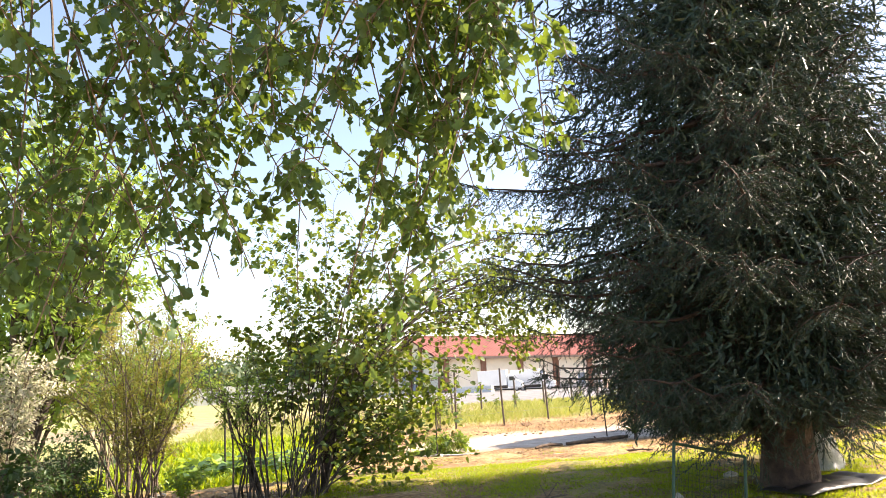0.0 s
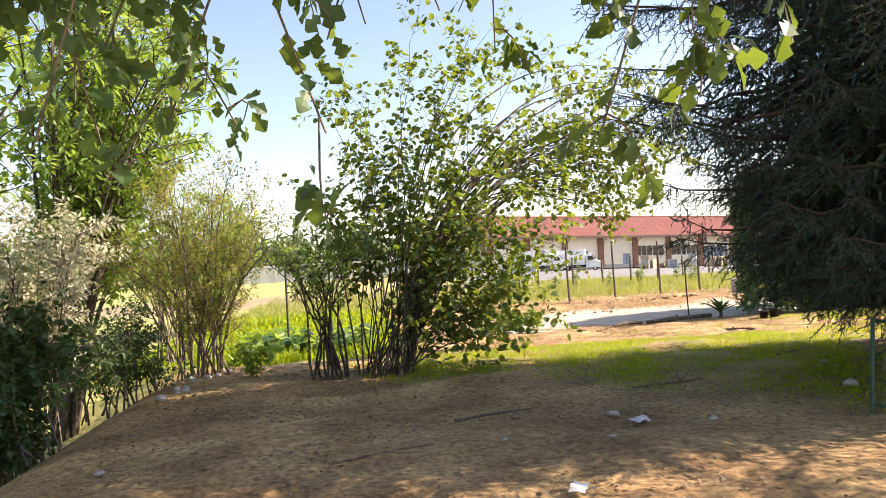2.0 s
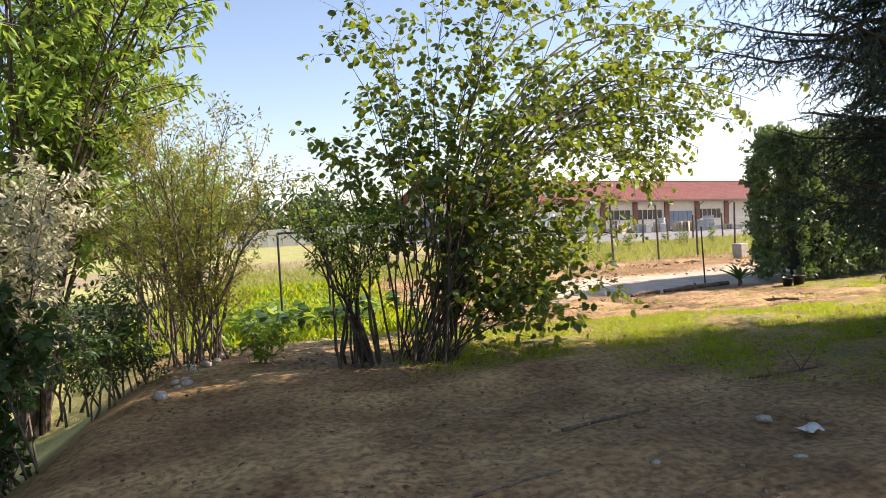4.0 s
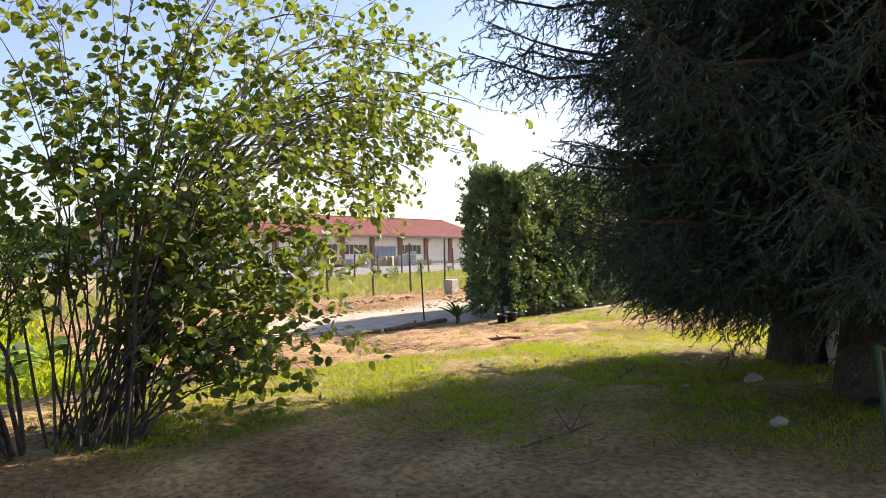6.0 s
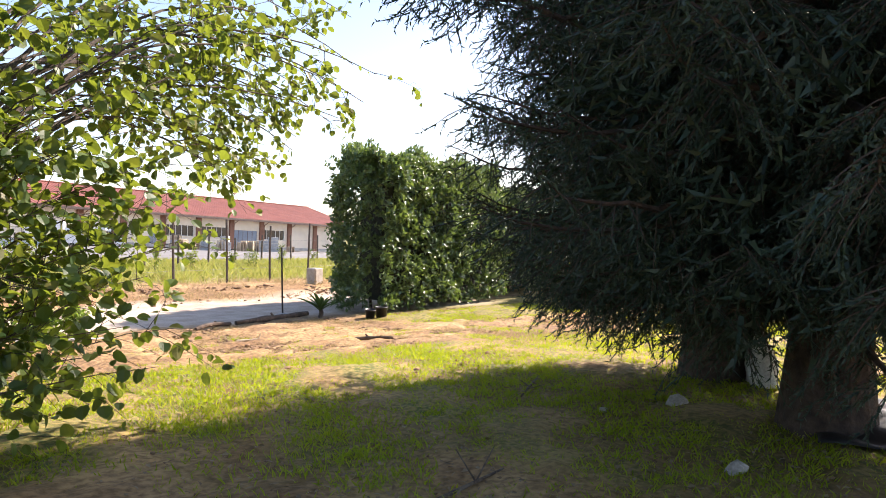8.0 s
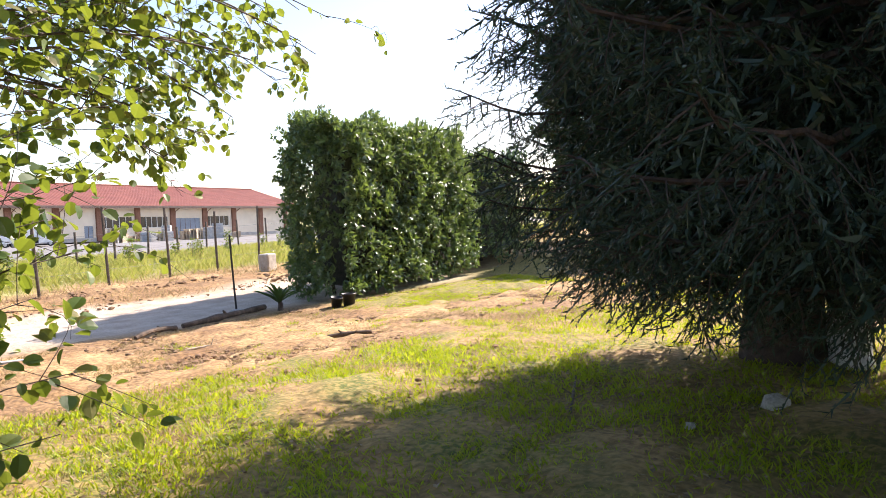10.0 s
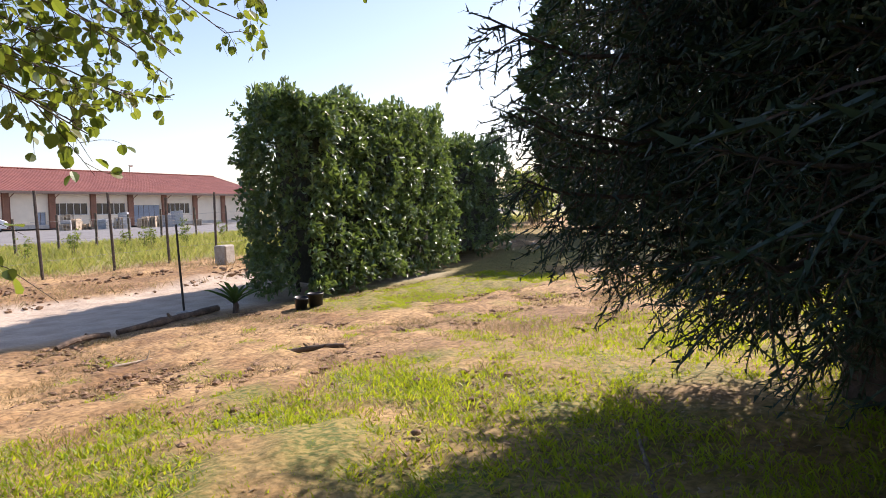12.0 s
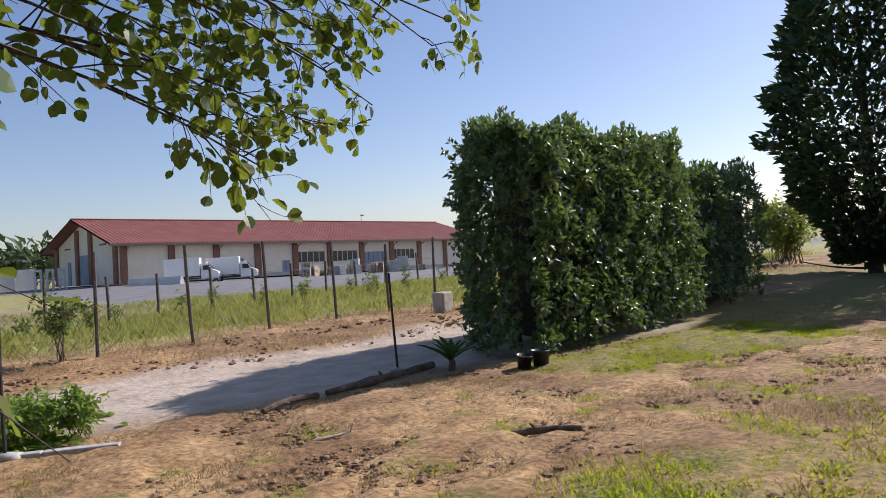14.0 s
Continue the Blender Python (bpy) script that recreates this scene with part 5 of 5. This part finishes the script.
def profile_body(pts, half, bevel=0.06):
    """A vehicle shell from a side outline of (x, z) pairs, narrower towards the roof."""
    bm = bmesh.new()
    top = max(z for _, z in pts)

    def w(z):
        return half * (1 - 0.16 * max(0.0, (z - 1.0) / max(0.2, top - 1.0)))
    left, right = [bm.verts.new((x, w(z), z)) for x, z in pts], [bm.verts.new((x, -w(z), z)) for x, z in pts]
    bm.faces.new(left)
    bm.faces.new(right[::-1])
    for k in range(len(pts)):
        j = (k + 1) % len(pts)
        bm.faces.new((left[j], left[k], right[k], right[j]))
    bmesh.ops.recalc_face_normals(bm, faces=bm.faces)
    bmesh.ops.bevel(bm, geom=list(bm.edges), offset=bevel, segments=2, affect="EDGES", profile=0.6)
    return bm


def box_truck(x, y, heading):
    t = thing("box_truck", "white box truck parked in the warehouse yard", "truck", pose(x, y, height1(x, y), 0, 0, heading), "trucks in the yard")
    t.scale = (0.9, 0.9, 0.9)
    part("cargo_box", slab(-3.9, 0.25, -1.08, 1.08, 0.85, 3.05, 0.05), WHITE_PAINT, t)
    part("cab", profile_body([(0.35, 0.42), (0.35, 2.35), (1.0, 2.4), (1.75, 1.5), (2.35, 1.25), (2.45, 0.95), (2.45, 0.42)], 0.98), WHITE_PAINT, t)
    part("chassis", slab(-3.8, 2.2, -0.45, 0.45, 0.45, 0.85, 0.02), DARK_METAL, t)
    bm = bmesh.new()
    bm.faces.new([bm.verts.new(p) for p in ((1.13, -0.74, 2.27), (1.75, -0.84, 1.55), (1.75, 0.84, 1.55), (1.13, 0.74, 2.27))])
    bmesh.ops.translate(bm, verts=bm.verts, vec=(0.03, 0, 0.025))
    made = bmesh.ops.extrude_face_region(bm, geom=list(bm.faces))
    bmesh.ops.translate(bm, verts=[v for v in made["geom"] if isinstance(v, bmesh.types.BMVert)], vec=(-0.02, 0, -0.02))
    part("windscreen", bm, WINDOW_GLASS, t)
    for s in (-1, 1):
        part("side_window", slab(0.62, 1.35, s * 0.935 - 0.03, s * 0.935 + 0.03, 1.5, 2.05, 0.02), WINDOW_GLASS, t)
        part("headlight", slab(2.3, 2.47, s * 0.72 - 0.17, s * 0.72 + 0.17, 0.95, 1.17, 0.04), CONCRETE_LIGHT, t)
        part("mirror", slab(1.35, 1.5, s * 1.14 - 0.07, s * 1.14 + 0.07, 1.5, 1.85, 0.03), BLACK_PLASTIC, t)
        for wx in (1.6, -2.3):
            wheel(t, wx, s * 0.86)
    part("grille", slab(2.42, 2.48, -0.5, 0.5, 0.72, 0.95, 0.02), BLACK_PLASTIC, t)
    part("bumper", slab(2.3, 2.52, -0.95, 0.95, 0.42, 0.66, 0.05), BLACK_PLASTIC, t)


box_truck(27.0, 93.5, -24)
box_truck(31.6, 94.0, -24)


def pallet_stack(x, y, layers, turn, kind):
    if kind == "crate":
        t = thing("crate_stack", "stack of grey plastic crates in the yard", "crates", pose(x, y, height1(x, y), 0, 0, turn), "stacks in the yard")
        for k in range(layers):
            part("crate", slab(-0.6, 0.6, -0.5, 0.5, 0.02 + 0.38 * k, 0.38 * (k + 1) - 0.01, 0.03), GREY_CRATE, t)
        return
    t = thing("pallet_stack", "stack of pale wooden pallets in the yard", "pallets", pose(x, y, height1(x, y), 0, 0, turn), "stacks in the yard")
    for k in range(layers):
        z = 0.145 * k
        bm = bmesh.new()
        for j in range(3):
            box(bm, -0.6, 0.6, -0.4 + 0.36 * j, -0.32 + 0.36 * j, z, z + 0.1)
        for j in range(5):
            box(bm, -0.6 + 0.27 * j, -0.48 + 0.27 * j, -0.4, 0.4, z + 0.1, z + 0.135)
        tagged(part("pallet", bm, PALE_WOOD, t), kind="stuff")


r_y = np.random.default_rng(150)
for k in range(26):
    u = r_y.random()
    pallet_stack(38.5 + 19 * u + r_y.normal(0, 0.6), 91 + 7 * u + r_y.normal(0, 2.4), int(r_y.integers(4, 14) if k % 3 else r_y.integers(2, 6)), r_y.uniform(0, 90), "pallet" if k % 3 else "crate")


def ramp_kerb():
    t = thing("concrete_barrier", "low pale concrete barrier in the yard", "barrier", pose(20.2, 96.0, height1(20.2, 96.0), 0, 0, -68))
    bm = bmesh.new()
    v = [bm.verts.new(p) for p in ((0, -0.3, -0.05), (0, 0.3, -0.05), (0, 0.12, 0.75), (0, -0.12, 0.75))]
    f = bm.faces.new(v)
    made = bmesh.ops.extrude_face_region(bm, geom=[f])
    bmesh.ops.translate(bm, verts=[q for q in made["geom"] if isinstance(q, bmesh.types.BMVert)], vec=(9, 0, 0))
    bmesh.ops.recalc_face_normals(bm, faces=bm.faces)
    part("kerb", bm, CONCRETE_LIGHT, t)


ramp_kerb()


def far_wall():
    t = thing("boundary_wall", "long white precast wall far behind the field", "wall", pose(-24, 134, 0, 0, 0, 2))
    for k in range(15):
        part("panel", slab(k * 2.6, k * 2.6 + 2.5, 0, 0.15, -0.1, 3.0, 0.02), CONCRETE_LIGHT, t)
        part("post", slab(k * 2.6 - 0.1, k * 2.6, -0.05, 0.2, -0.1, 3.1, 0.02), CONCRETE, t)
    for k in range(3):
        a = thing("concrete_arch", "white open concrete arch beside the warehouse", "arch", pose(13.0 + 1.3 * k, 111, 0), "arches by the warehouse")
        part("leg", slab(-0.45, -0.2, -0.2, 0.2, -0.1, 2.3, 0.03), CONCRETE_LIGHT, a)
        part("leg", slab(0.2, 0.45, -0.2, 0.2, -0.1, 2.3, 0.03), CONCRETE_LIGHT, a)
        part("beam", slab(-0.45, 0.45, -0.2, 0.2, 2.303, 2.6, 0.03), CONCRETE_LIGHT, a)
        part("beam", slab(-0.197, 0.197, -0.15, 0.15, 1.0, 1.25, 0.03), CONCRETE_LIGHT, a)


far_wall()


def far_woods():
    """Distant belts of trees, in clumps."""
    r = np.random.default_rng(160)
    g = Geo()
    for k in range(120):
        a = radians(r.uniform(-40, 7.5))
        d = r.uniform(150, 230)
        x, y = d * math.sin(a), d * math.cos(a)
        if 15 < x < 110 and y < 150:
            continue
        tall, wide = r.uniform(6, 13), r.uniform(3, 6)
        n = 80
        q = r.normal(0, 1, (n, 3))
        q /= np.linalg.norm(q, axis=1)[:, None]
        p = q * (wide, wide, tall * 0.5) * r.uniform(0.6, 1.05, (n, 1)) + (x, y, tall * 0.52)
        scatter(g, *SMALL_LEAF, p, r.normal(0, 1, (n, 3)), q + r.normal(0, 0.4, (n, 3)), r.uniform(1.5, 3.0, n))
    tagged(part("far_woods", g, FAR_GREEN), "belt of distant green woods on the horizon", "woods", kind="stuff")


far_woods()


def field_weeds():
    r = np.random.default_rng(170)
    for k in range(18):
        x, y = r.uniform(4, 24), 0
        y = 31 + 0.35 * (x - 6) + r.uniform(-1.5, 2.5)
        stemmed_shrub("field_weed", "leafy green weed standing in the tall grass", "weed", (x, y, height1(x, y)), dome(4, x, y, 0.18, 0.18, 0.25, r.uniform(0.5, 0.95), r), 300 + k, SMALL_LEAF, HAZEL_GREEN, (0.06, 0.12), 0.03, 0.008, 5, 0.2, 7, 0.08, 0.3, TWIG, 6, 0.2)


field_weeds()


def far_bushes():
    r = np.random.default_rng(180)
    for k, (x, y) in enumerate(((31.5, 27.5), (35.0, 30.0), (38.5, 27.0), (36.5, 23.5))):
        stemmed_shrub("roadside_bush", "green bush at the end of the drive", "bush", (x, y, height1(x, y)), dome(20, x, y, 1.8, 1.6, 0.6, 2.6, r), 400 + k, SMALL_LEAF, FRESH_GREEN if k % 2 else HAZEL_GREEN, (0.16, 0.3), 0.1, 0.02, 9, 0.8, 9, 0.6, 0.3, TWIG, 10, 0.15)


far_bushes()
